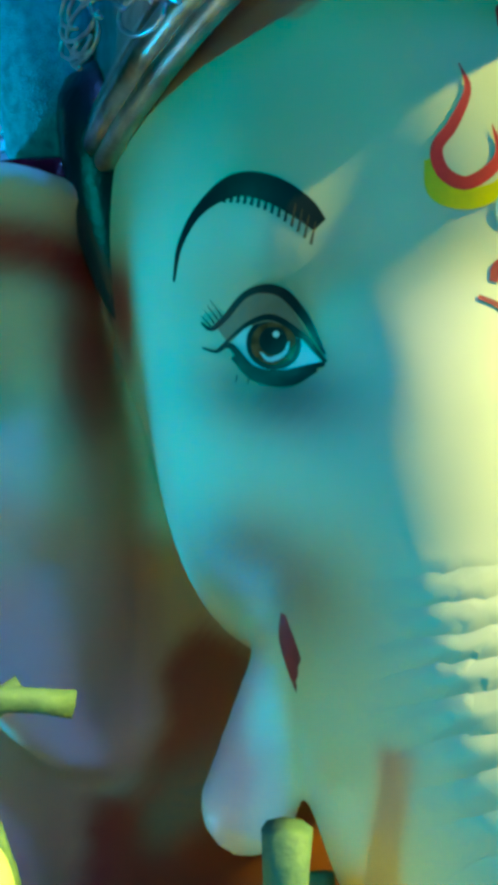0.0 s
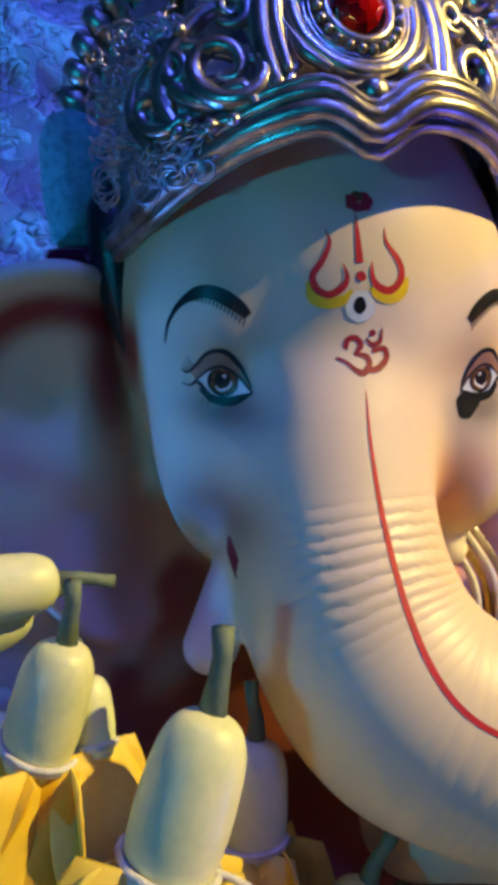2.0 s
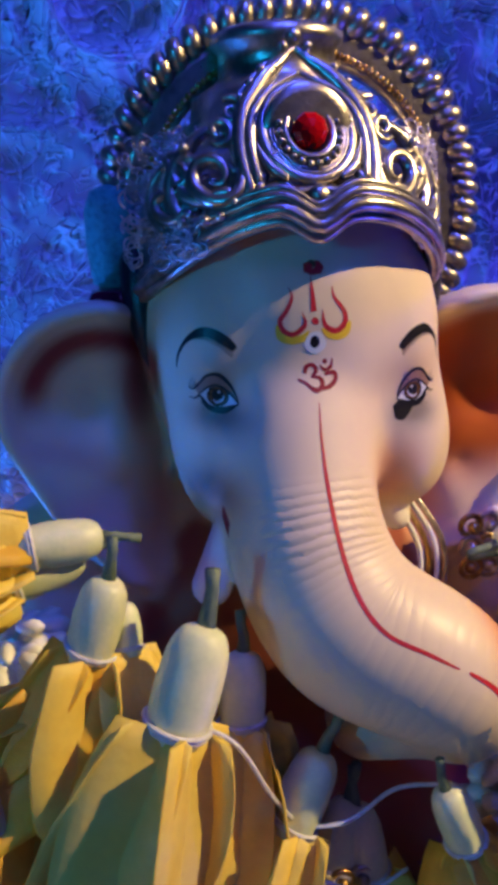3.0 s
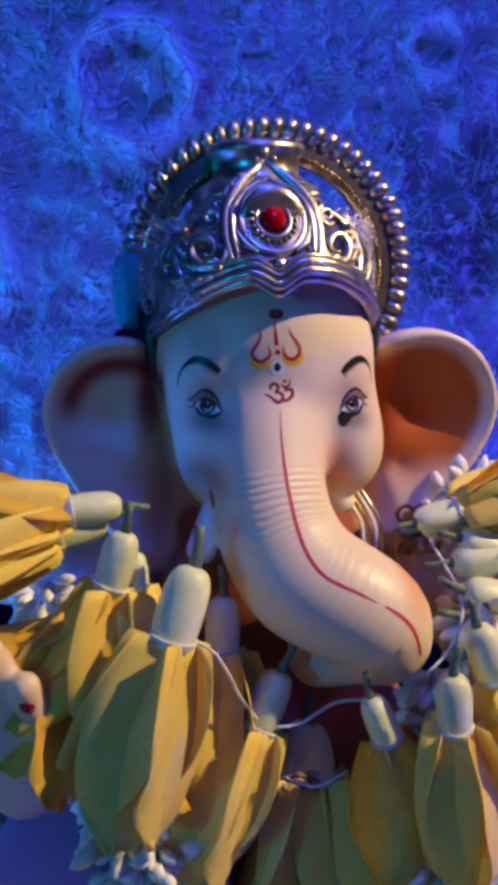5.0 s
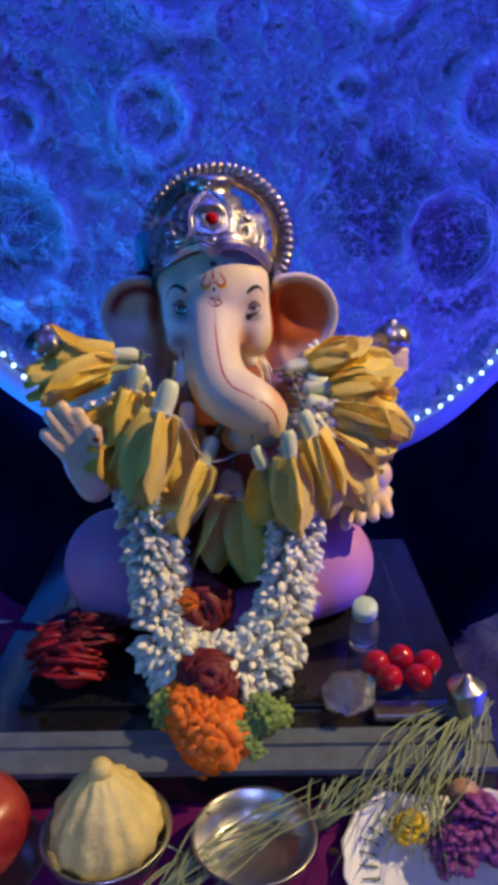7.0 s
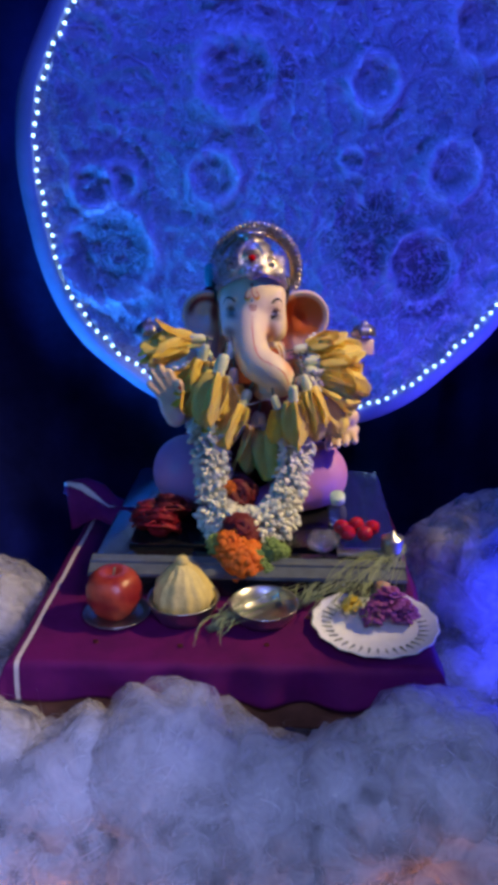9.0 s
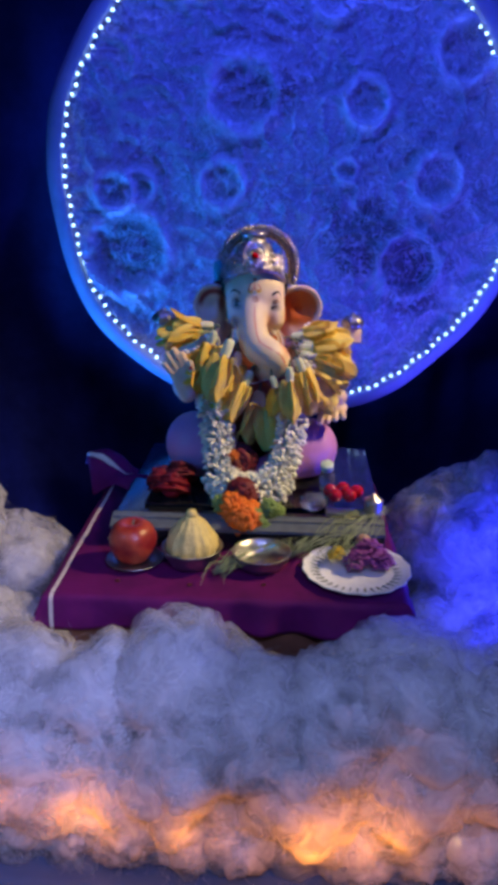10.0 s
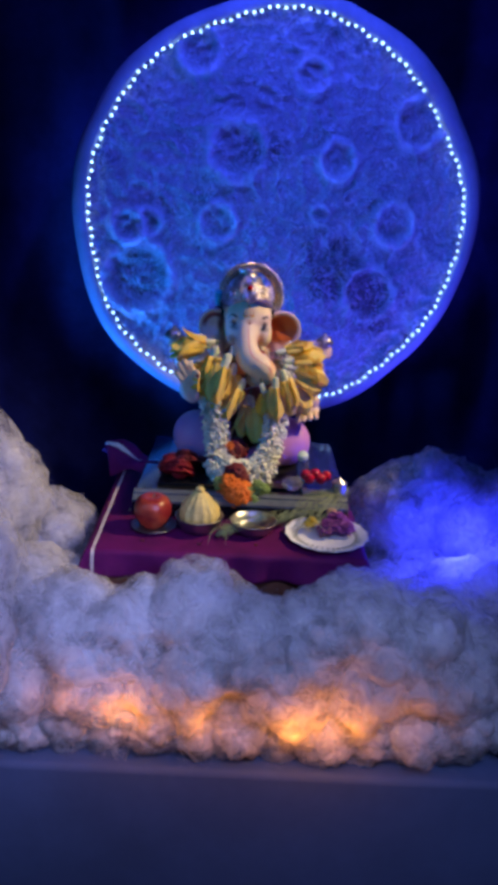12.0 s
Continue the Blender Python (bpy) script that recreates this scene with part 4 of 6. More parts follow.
SLAB = pose(0.015, -0.345, 0.9865, 0, 0, -8)
slab = thing("stone_slab", (0.015, -0.345, 0.9865), "polished black stone slab, reflection on its front edge coloured grey", "slab")
slab.rotation_euler[2] = radians(-8)
bm = bmesh.new()
box(bm, (-0.205, 0.014, 0.0), (0.20, 0.36, 0.0400), 0.002)
part("body", bm, GRANITE, slab, smooth=False)
bm = bmesh.new()
box(bm, (-0.207, -0.002, 0.0), (0.202, 0.0135, 0.026), 0.002)
part("front_face", bm, GRANITE, slab, smooth=False)
# front bevel, with its reflected light put into the colour as grey
bm = bmesh.new()
vs = [bm.verts.new(p) for x in (-0.207, 0.202) for p in ((x, -0.003, 0.0265), (x, -0.003, 0.031), (x, 0.028, 0.0425), (x, 0.028, 0.0403), (x, 0.0138, 0.0402), (x, 0.0138, 0.0265))]
for k in range(6):
    bm.faces.new((vs[k], vs[(k + 1) % 6], vs[6 + (k + 1) % 6], vs[6 + k]))
bm.faces.new(vs[:6][::-1])
bm.faces.new(vs[6:])
bmesh.ops.recalc_face_normals(bm, faces=bm.faces)
part("edge_strip", bm, EDGE, slab, "polished bevelled stone edge, reflected light coloured in as grey", smooth=False)
bm = bmesh.new()
box(bm, (-0.165, 0.055, 0.0402), (0.165, 0.35, 0.0455), 0.0015)
part("upper_step", bm, GRANITE, slab, smooth=False)

# ---- crown ----
C0 = Vector((SX, -0.105, 1.362))
crown = thing("crown", C0, "ornate antique silver crown with red jewel, worn by the statue", "crown")


def on(x, z, out=0.0):
    """A point on the crown's front, by its width and its height in the room."""
    h = z - 1.360
    rx, ry = 0.0515, 0.0615 - 0.62 * max(0, h - 0.008)
    return Vector((x - 0.003, -(ry + out) * math.sqrt(max(0.02, 1 - (x / (rx + 0.004)) ** 2)), h))


def brim(a):
    """The brow band's line, dipping at the middle of the forehead."""
    x = 0.0508 * math.sin(a)
    c = math.cos(a)
    if c > 0:
        h = 0.0140 - 0.0058 * math.exp(-(((x + 0.0035) / 0.006) ** 2)) - 0.0265 * (abs(x) / 0.05) ** 2.6
    else:
        h = -0.0125
    return x, -(0.0640 if c > 0 else 0.0612) * c, h


for up_, out_, r in ((0.0, 0.0, 0.0018), (0.0030, 0.0010, 0.0022), (0.0064, 0.0003, 0.0016), (0.0086, -0.0006, 0.0010)):
    pts = []
    for k in range(120):
        x, y, h = brim(k * math.tau / 120)
        s = 1 + out_ / 0.05
        pts.append((x * s, y * s, h + up_))
    bm = bmesh.new()
    tube(bm, pts, r, 8, closed=True)
    part("brow_band", bm, SILVER, crown)
bm = bmesh.new()
rings = []
for rx, ry, h in ((0.0500, 0.0590, 0.003), (0.0490, 0.0560, 0.016), (0.0450, 0.0495, 0.025), (0.0350, 0.0410, 0.032), (0.0320, 0.0370, 0.034), (0.0325, 0.0375, 0.039), (0.0290, 0.0330, 0.042), (0.0280, 0.0310, 0.049),
                  (0.0210, 0.0230, 0.053), (0.0190, 0.0200, 0.055), (0.0190, 0.0200, 0.062), (0.0215, 0.0220, 0.064), (0.0215, 0.0220, 0.067), (0.0170, 0.0170, 0.069), (0.002, 0.002, 0.070)):
    rings.append([bm.verts.new((rx * math.sin(k * math.tau / 72), -ry * math.cos(k * math.tau / 72), h + (brim(k * math.tau / 72)[2] - 0.002 if h == 0.003 else 0))) for k in range(72)])
for r, q in zip(rings, rings[1:]):
    for k in range(72):
        bm.faces.new((r[k], r[(k + 1) % 72], q[(k + 1) % 72], q[k]))
bm.faces.new(rings[-1])
part("cap", bm, SILVER, crown)
# ring-shaped back plate
HC = Vector((0.0073, 0.010, 0.0117))
bm = bmesh.new()
A0, A1 = -28, 208


def halo(a, r, y=0.0):
    r *= 1.045
    return (HC.x + r * math.cos(radians(a)), HC.y + y, HC.z + r * math.sin(radians(a)))


secs = []
for a in np.linspace(A0, A1, 100):
    secs.append([bm.verts.new(halo(a, r, y)) for r, y in ((0.0475, -0.003), (0.0500, -0.0045), (0.0525, -0.003), (0.0560, -0.0045), (0.0585, -0.003), (0.0590, 0.002), (0.0475, 0.002))])
for p, q in zip(secs, secs[1:]):
    for k in range(7):
        bm.faces.new((p[k], q[k], q[(k + 1) % 7], p[(k + 1) % 7]))
part("back_ring", bm, SILVER, crown)
bm = bmesh.new()
for k in range(95):
    ball(bm, halo(A0 + (A1 - A0) * k / 94, 0.0505, -0.0048), 0.00135, 6, 5)
part("rope_border", bm, GOLD, crown, "dull gold beaded border")
bm = bmesh.new()
tube(bm, [(0, 0, -0.0045), (0, -0.002, -0.002), (0, -0.0026, 0.001), (0, -0.001, 0.0042), (0, 0.0, 0.005)], [0.0017, 0.0031, 0.0034, 0.0028, 0.0012], 10)
bead = bpy.data.meshes.new("bead")
bm.to_mesh(bead)
bm.free()
bead.materials.append(SILVER)
bead.polygons.foreach_set("use_smooth", [True] * len(bead.polygons))
for k in range(42):
    a = A0 + (A1 - A0) * k / 41
    o = new("bead", bead)
    o.parent = crown
    o.location = halo(a, 0.0610, -0.001)
    o.rotation_euler = (0.0, -radians(a - 90) + 0.35, 0.0)
# medallion
mz = 1.3955
bm = bmesh.new()
for r, t, out in ((0.0125, 0.0017, 0.006), (0.0108, 0.0008, 0.0066), (0.0098, 0.0006, 0.007), (0.0066, 0.0010, 0.0078)):
    tube(bm, [on(r * math.cos(a), mz + r * math.sin(a), out) + Vector((0, 0, 0)) for a in np.linspace(0, math.tau, 40)[:-1]], t, 8, closed=True)
medallion = part("medallion", bm, SILVER, crown)
bm = bmesh.new()
c = on(0, mz, 0.0045)
lathe(bm, [(0.0128, 0.0), (0.0124, 0.0012), (0.0100, 0.0014), (0.0070, 0.0016), (0.0056, 0.0018)], 36, Matrix.Translation(c) @ pose(0, 0, 0, 90, 0, 0))
part("medallion_plate", bm, SILVER, crown)
for k in range(22):
    a = k * math.tau / 22
    bm = bmesh.new() if k == 0 else bm
    if k == 0:
        ball(bm, (0, 0, 0), 0.00105, 8, 6)
        small = bpy.data.meshes.new("small_bead")
        bm.to_mesh(small)
        bm.free()
        small.materials.append(SILVER)
        small.polygons.foreach_set("use_smooth", [True] * len(small.polygons))
    o = new("small_bead", small)
    o.parent = medallion
    o.location = on(0.0084 * math.cos(a), mz + 0.0084 * math.sin(a), 0.0082)
bm = bmesh.new()
lathe(bm, [(0.0052, 0.0), (0.0049, 0.0016), (0.0032, 0.0034), (0.0011, 0.0040)], 10, Matrix.Translation(on(0, mz, 0.007)) @ pose(0, 0, 0, 90, 0, 0))
part("jewel", bm, JEWEL, medallion, "faceted deep red jewel", smooth=False)


def scroll(pts, r, out=0.004, n=40, m=SILVER, name="scroll"):
    """A raised scroll along (x, z) on the crown's front, on both sides."""
    for s in (1, -1):
        bm = bmesh.new()
        p = spline([(s * x, z) for x, z in pts], n)
        tube(bm, [on(x, z, out) for x, z in p], [1.45 * r * (0.35 + 0.65 * math.sin(math.pi * min(1, 0.12 + i / n))) for i in range(n)], 7)
        part(name, bm, m, crown)


def volute(cx, cz, r, turns, start, s=1):
    return [(cx + s * r * (1 - 0.8 * t) * math.cos(start + t * turns * math.tau), cz + r * (1 - 0.8 * t) * math.sin(start + t * turns * math.tau)) for t in np.linspace(0, 1, 14)]


scroll([(0.017, 1.3800), (0.0185, 1.3900), (0.0165, 1.4010), (0.0100, 1.4100), (0.0040, 1.4150), (0.0, 1.4185)], 0.0020, 0.005)
scroll([(0.0150, 1.3830), (0.0160, 1.3930), (0.0140, 1.4010), (0.0085, 1.4070), (0.0, 1.4115)], 0.0013, 0.0062)
scroll([(0.0200, 1.3900), (0.0205, 1.3990), (0.0155, 1.4075), (0.0070, 1.4155)], 0.0010, 0.003)
scroll([(0.0130, 1.3850), (0.0170, 1.3790), *volute(0.0262, 1.3848, 0.0078, 1.4, 2.9, 1)], 0.0016, 0.005, 60)
scroll([(0.0165, 1.3850), *volute(0.0268, 1.3850, 0.0105, 0.75, 2.6, -1)[:9]], 0.0015, 0.0035)
scroll([(0.0350, 1.3720), (0.0375, 1.3800), (0.0345, 1.3890), (0.0270, 1.3965), (0.0200, 1.3950)], 0.0018, 0.003)
scroll([(0.0330, 1.3745), *volute(0.0385, 1.3775, 0.0045, 1.3, 3.6, 1)], 0.0012, 0.004)
scroll(volute(0.0195, 1.4015, 0.0040, 1.2, 1.0, 1), 0.0011, 0.005)
scroll([(0.0030, 1.3760), (0.0100, 1.3790), (0.0180, 1.3765), (0.0260, 1.3750), (0.0320, 1.3720)], 0.0012, 0.004)
scroll([(0.0, 1.3810), (0.0060, 1.3800), (0.0120, 1.3815), (0.0150, 1.3800)], 0.0010, 0.006)
scroll(volute(0.0360, 1.3850, 0.0040, 1.3, 0.5, 1), 0.0011, 0.0045)
scroll(volute(0.0235, 1.3965, 0.0038, 1.3, 3.9, -1), 0.0010, 0.005)
scroll([(0.0215, 1.3770), (0.0235, 1.3805), (0.0290, 1.3790), (0.0325, 1.3815)], 0.0012, 0.0055)
scroll([(0.0405, 1.3700), (0.0430, 1.3760), (0.0420, 1.3830), (0.0370, 1.3900)], 0.0013, 0.003)
scroll([(0.0075, 1.3835), (0.0120, 1.3870), (0.0150, 1.3935)], 0.0010, 0.007)
for x, z, r in ((0.0, 1.3790, 0.0030), (0.0, 1.4215, 0.0024), (0.0035, 1.4185, 0.0016), (-0.0035, 1.4185, 0.0016), (0.0105, 1.4125, 0.0013), (-0.0105, 1.4125, 0.0013), (0.0140, 1.4090, 0.0013), (-0.0140, 1.4090, 0.0013),
                (0.0170, 1.4050, 0.0013), (-0.0170, 1.4050, 0.0013), (0.0300, 1.3735, 0.0016), (-0.0300, 1.3735, 0.0016), (0.0260, 1.3745, 0.0013), (-0.0260, 1.3745, 0.0013), (0.0335, 1.3925, 0.0014), (-0.0335, 1.3925, 0.0014)):
    bm = bmesh.new()
    ball(bm, on(x, z, 0.0065), r, 10, 7)
    part("knob", bm, SILVER, crown)
random.seed(11)
for s in (1, -1):
    bm = bmesh.new()
    for k in range(210):
        x = s * random.uniform(0.031, 0.0495)
        z = 1.3600 + 0.28 * (0.0495 - abs(x)) + random.random() * (0.0340 - 0.5 * max(0, 0.042 - abs(x)) * 0.4)
        r = random.uniform(0.0012, 0.0030)
        a0, w = random.uniform(0, math.tau), random.uniform(1.6, 4.6)
        tube(bm, [on(max(-0.0525, min(0.0525, x + r * math.cos(a0 + w * t))), z + r * math.sin(a0 + w * t), 0.0015 + 0.0008 * t) for t in np.linspace(0, 1, 8)], 0.00035, 5)
    part("filigree", bm, LACE, crown, "pale lilac-silver filigree lace")
bm = bmesh.new()
lathe(bm, [(0.002, -0.020), (0.0075, -0.016), (0.0088, -0.004), (0.0085, 0.008), (0.0060, 0.014), (0.001, 0.016)], 20, Matrix.Translation((-0.0575, 0.004, 0.008)), wave=0.04, lobes=7)
part("side_tassel", bm, TEAL, crown, "teal glitter side tassel")
bm = bmesh.new()
lathe(bm, [(0.004, -0.009), (0.0085, -0.007), (0.0095, -0.001), (0.0080, 0.002), (0.003, 0.003)], 24, Matrix.Translation((-0.0580, -0.002, -0.012)), wave=0.10, lobes=5)
part("tassel_cap", bm, material("maroon_glaze", (0.09, 0.004, 0.02), 0.15, grain=0.2, scale=90), crown, "dark maroon glossy bead")

# ---- silver things in the rear fists, and shoulder ornaments ----
for x, lab in ((-0.148, "small silver axe head held in the rear fist"), (0.165, "small silver ornament held in the rear fist")):
    t_ = thing("silver_emblem", (SX + x, -0.118, 1.281 if x < 0 else 1.272), lab, "ornament")
    bm = bmesh.new()
    lathe(bm, [(0.002, -0.02), (0.0045, 0.0), (0.010, 0.003), (0.0165, 0.008), (0.0175, 0.013), (0.0150, 0.020), (0.009, 0.025), (0.004, 0.026), (0.0045, 0.029), (0.001, 0.031)], 22, wave=0.12, lobes=6)
    part("head", bm, SILVER, t_)
    bm = bmesh.new()
    for k in range(12):
        ball(bm, (0.0165 * math.cos(k * math.tau / 12), 0.0145 * math.sin(k * math.tau / 12), 0.009), 0.002, 8, 6)
    part("beading", bm, SILVER, t_)
for i, (x, y, z, n) in enumerate(((0.008, -0.152, 1.232, 9), (0.070, -0.135, 1.255, 8), (-0.002, -0.186, 1.165, 6))):
    t_ = thing("neck_ornament", (SX + x, y, z), "small gilt and glass bead ornament on the chest", "ornament")
    for k in range(n):
        bm = bmesh.new()
        tube(bm, [((k % 3 - 1) * 0.007 + 0.004 * math.cos(a), -0.003 + 0.0004 * k, (k // 3 - 1) * 0.008 + 0.004 * math.sin(a)) for a in np.linspace(0, math.tau, 14)[:-1]], 0.0011, 6, closed=True)
        ball(bm, ((k % 3 - 1) * 0.007, -0.003, (k // 3 - 1) * 0.008), 0.0024, 8, 6)
        part("bead_link", bm, (GOLD, SILVER)[k % 2], t_)
necklace = thing("striped_necklace", (SX + 0.044, -0.128, 1.258), "white and gold striped band on the shoulder", "necklace")
for k, m in enumerate((WHITE, GOLD, WHITE, SILVER)):
    bm = bmesh.new()
    tube(bm, spline([(-0.014 + 0.003 * k, -0.010, 0.022), (-0.006 + 0.003 * k, -0.018, 0.006), (-0.006 + 0.003 * k, -0.020, -0.012), (-0.012 + 0.003 * k, -0.016, -0.028)], 14), 0.0010, 6)
    part("strand", bm, m, necklace)

# ---- flowers ----


def petal_mesh(name, length, width, cup, curl, mat, lean=0.0):
    """A closed thin petal hanging down from its root, cupped across and curled along."""
    bm = bmesh.new()
    NL, NW = 12, 6
    front_, back_ = [], []
    for i in range(NL + 1):
        t = i / NL
        w = width * (0.42 + 0.58 * math.sin(math.pi * min(1, 0.15 + 0.75 * t))) * (1 - max(0, t - 0.74) ** 2 * 8.0)
        ang = curl * t
        zc, yc = -length * (t - 0.12 * curl * t * t * abs(curl)), -length * 0.5 * curl * t * t - 0.045 * length * math.sin(math.pi * min(1, 1.08 * t))
        ra, rb = [], []
        for k in range(NW + 1):
            s = k / NW * 2 - 1
            rip = 0.0010 * math.sin(9 * t + 4 * s + length * 900) * t + 0.0016 * t * t * math.sin(17 * t + 7 * s * abs(s) + width * 900)
            x = w * s + lean * t * t * length
            y = yc + cup * w * (s * s) + rip
            ra.append(bm.verts.new((x, y - 0.0003, zc)))
            rb.append(bm.verts.new((x, y + 0.0003, zc)))
        front_.append(ra)
        back_.append(rb)
    for g, flip in ((front_, False), (back_, True)):
        for i in range(NL):
            for k in range(NW):
                q = (g[i][k], g[i][k + 1], g[i + 1][k + 1], g[i + 1][k])
                bm.faces.new(q[::-1] if flip else q)
    for i in range(NL):
        bm.faces.new((front_[i][0], front_[i + 1][0], back_[i + 1][0], back_[i][0]))
        bm.faces.new((front_[i][NW], back_[i][NW], back_[i + 1][NW], front_[i + 1][NW]))
    for k in range(NW):
        bm.faces.new((front_[0][k], back_[0][k], back_[0][k + 1], front_[0][k + 1]))
        bm.faces.new((front_[NL][k], front_[NL][k + 1], back_[NL][k + 1], back_[NL][k]))
    me = bpy.data.meshes.new(name)
    bm.to_mesh(me)
    bm.free()
    me.materials.append(mat)
    me.polygons.foreach_set("use_smooth", [True] * len(me.polygons))
    return me


def shared(name, build, mat):
    bm = bmesh.new()
    build(bm)
    me = bpy.data.meshes.new(name)
    bm.to_mesh(me)
    bm.free()
    me.materials.append(mat)
    me.polygons.foreach_set("use_smooth", [True] * len(me.polygons))
    return me


PETALS = [petal_mesh("petal", 1.0 * L, w, c, k, m, ln) for L, w, c, k, m, ln in (
    (0.054, 0.0165, 0.26, 0.08, PETAL, 0.05), (0.058, 0.0155, 0.22, -0.10, PETAL, -0.10), (0.050, 0.0170, 0.28, 0.22, PETAL, 0.12), (0.054, 0.0135, 0.20, 0.6, GOLDPETAL, -0.14), (0.046, 0.0150, 0.30, 0.1, GOLDPETAL, 0.08))]
CALYX_ME = shared("calyx", lambda b: lathe(b, [tuple(q) for q in spline([(0.0018, 0.0), (0.0042, -0.0012), (0.0057, -0.0045), (0.0062, -0.0095), (0.0062, -0.0150), (0.0056, -0.0195), (0.0050, -0.022)], 20)], 24, wave=0.025, lobes=3), CALYX)
STEM_ME = shared("stem", lambda b: tube(b, [(0, 0, -0.001), (0.0005, 0, 0.004), (0.001, 0.0008, 0.007), (0.0020, 0.001, 0.0105)], [0.0020, 0.0014, 0.0013, 0.0015], 8), STEM)
TIE_ME = shared("thread", lambda b: [tube(b, [((0.0060 + 0.0004 * j) * math.cos(a), (0.0060 + 0.0004 * j) * math.sin(a), -0.0195 + 0.0009 * j + 0.0006 * math.sin(a)) for a in np.linspace(0, math.tau, 18)[:-1]], 0.0006, 5, closed=True) for j in (0, 1)], THREAD)
count = 0


def champa(top, end, petals=5, spread=0.20, gold=0.0, size=1.0):
    """A pale champa flower: stem, calyx tied with thread, long petals from top towards end."""
    global count
    count += 1
    rnd = random.Random(count)
    a, b = Vector(top), Vector(end)
    petals = min(petals, 5)
    if a.x < 0.0 or (a.x < 0.065 and a.y < -0.192):
        a, b = a + Vector((0, -0.013, 0.006)), b + Vector((0, -0.013, 0.006))
    f = thing("champa_flower", (a.x + SX, a.y, a.z), "cream-yellow champa flower with green calyx tied by white thread" if gold < 0.5 else "golden-yellow open champa flower tied by white thread", "flower", "champa flowers of the garland")
    f.rotation_mode = "QUATERNION"
    d = (b - a).normalized()
    f.rotation_quaternion = (-d).to_track_quat("Z", "Y")
    k = size * ((b - a).length / 0.072)
    f.scale = ((size * 0.5 + k * 0.5) * 1.10,) * 3
    for me, nm in ((STEM_ME, "stem"), (CALYX_ME, "calyx"), (TIE_ME, "thread")):
        o = new(nm, me)
        o.parent = f
        o.rotation_euler[2] = rnd.uniform(0, 6.28)
        if nm == "calyx":
            calyx = o
        elif nm == "thread":
            o.parent = calyx
    for j in range(petals):
        golden = rnd.random() < gold
        me = PETALS[rnd.choice((3, 4)) if golden else rnd.choice((0, 0, 1, 2))]
        o = new("petal", me)
        o.parent = f
        w = j * math.tau / petals + rnd.uniform(-0.3, 0.3)
        o.matrix_basis = Matrix.Translation((0.0032 * math.sin(w), -0.0032 * math.cos(w), -0.019)) @ Matrix.Rotation(w, 4, "Z") @ Matrix.Rotation(-spread * (rnd.uniform(0.3, 1.2) if golden else rnd.uniform(-0.05, 0.6)), 4, "X") @ Matrix.Rotation(rnd.uniform(0.15, 0.35), 4, "Z") @ Matrix.Scale(rnd.uniform(0.85, 1.15), 4)
    return f


# shoulder on the raised-palm side
champa((-0.0428, -0.1840, 1.2683), (-0.0730, -0.2040, 1.1948), 8, 0.20, size=1.22)
champa((-0.0640, -0.1680, 1.2691), (-0.0629, -0.1860, 1.2274), 2, 0.10, size=0.75)
champa((-0.0671, -0.1740, 1.2803), (-0.0906, -0.1800, 1.2112), 5, 0.20, 0.3)
champa((-0.0744, -0.1540, 1.2785), (-0.1433, -0.1800, 1.2709), 5, 0.22)
champa((-0.0682, -0.1590, 1.2857), (-0.1307, -0.1700, 1.2877), 4, 0.25, 0.1)
champa((-0.0297, -0.1620, 1.2439), (-0.0385, -0.1840, 1.1698), 6, 0.24, 0.2)
champa((-0.0094, -0.1780, 1.2162), (-0.0495, -0.1980, 1.1428), 5, 0.20)
champa((0.0050, -0.1740, 1.1853), (-0.0226, -0.2000, 1.1035), 3, 0.25)
champa((0.0062, -0.1760, 1.1840), (0.0164, -0.1990, 1.1014), 4, 0.22)
champa((-0.0817, -0.1640, 1.2371), (-0.1062, -0.1860, 1.1996), 4, 0.35, 0.7)
champa((-0.0596, -0.1660, 1.2348), (-0.0707, -0.1900, 1.1771), 4, 0.30, 0.3)
champa((-0.0724, -0.1690, 1.2563), (-0.1149, -0.1760, 1.2192), 4, 0.30, 0.4)
# shoulder on the far side
champa((0.046, -0.216, 1.231), (0.048, -0.222, 1.163), 6, 0.20, 0.1)
champa((0.022, -0.196, 1.212), (0.040, -0.206, 1.160), 6, 0.55, 0.9)
champa((0.055, -0.168, 1.272), (0.112, -0.165, 1.280), 5, 0.25, 0.1)
champa((0.060, -0.162, 1.266), (0.112, -0.168, 1.284), 5, 0.30, 0.6)
champa((0.067, -0.180, 1.257), (0.144, -0.182, 1.256), 6, 0.26, 0.4)
champa((0.068, -0.190, 1.249), (0.150, -0.194, 1.222), 6, 0.24)
champa((0.067, -0.195, 1.239), (0.137, -0.200, 1.196), 6, 0.22, 0.1)
champa((0.078, -0.196, 1.236), (0.096, -0.204, 1.166), 5, 0.26, 0.4)
champa((0.074, -0.160, 1.272), (0.128, -0.164, 1.268), 6, 0.30, 0.7)
champa((0.060, -0.205, 1.243), (0.084, -0.212, 1.173), 5, 0.25)
champa((0.072, -0.176, 1.266), (0.138, -0.180, 1.240), 5, 0.3, 0.5)
champa((0.070, -0.200, 1.228), (0.112, -0.206, 1.180), 5, 0.3, 0.7)
string = thing("garland_string", (SX, -0.202, 1.220), "thin white cotton string joining the champa flowers", "string")
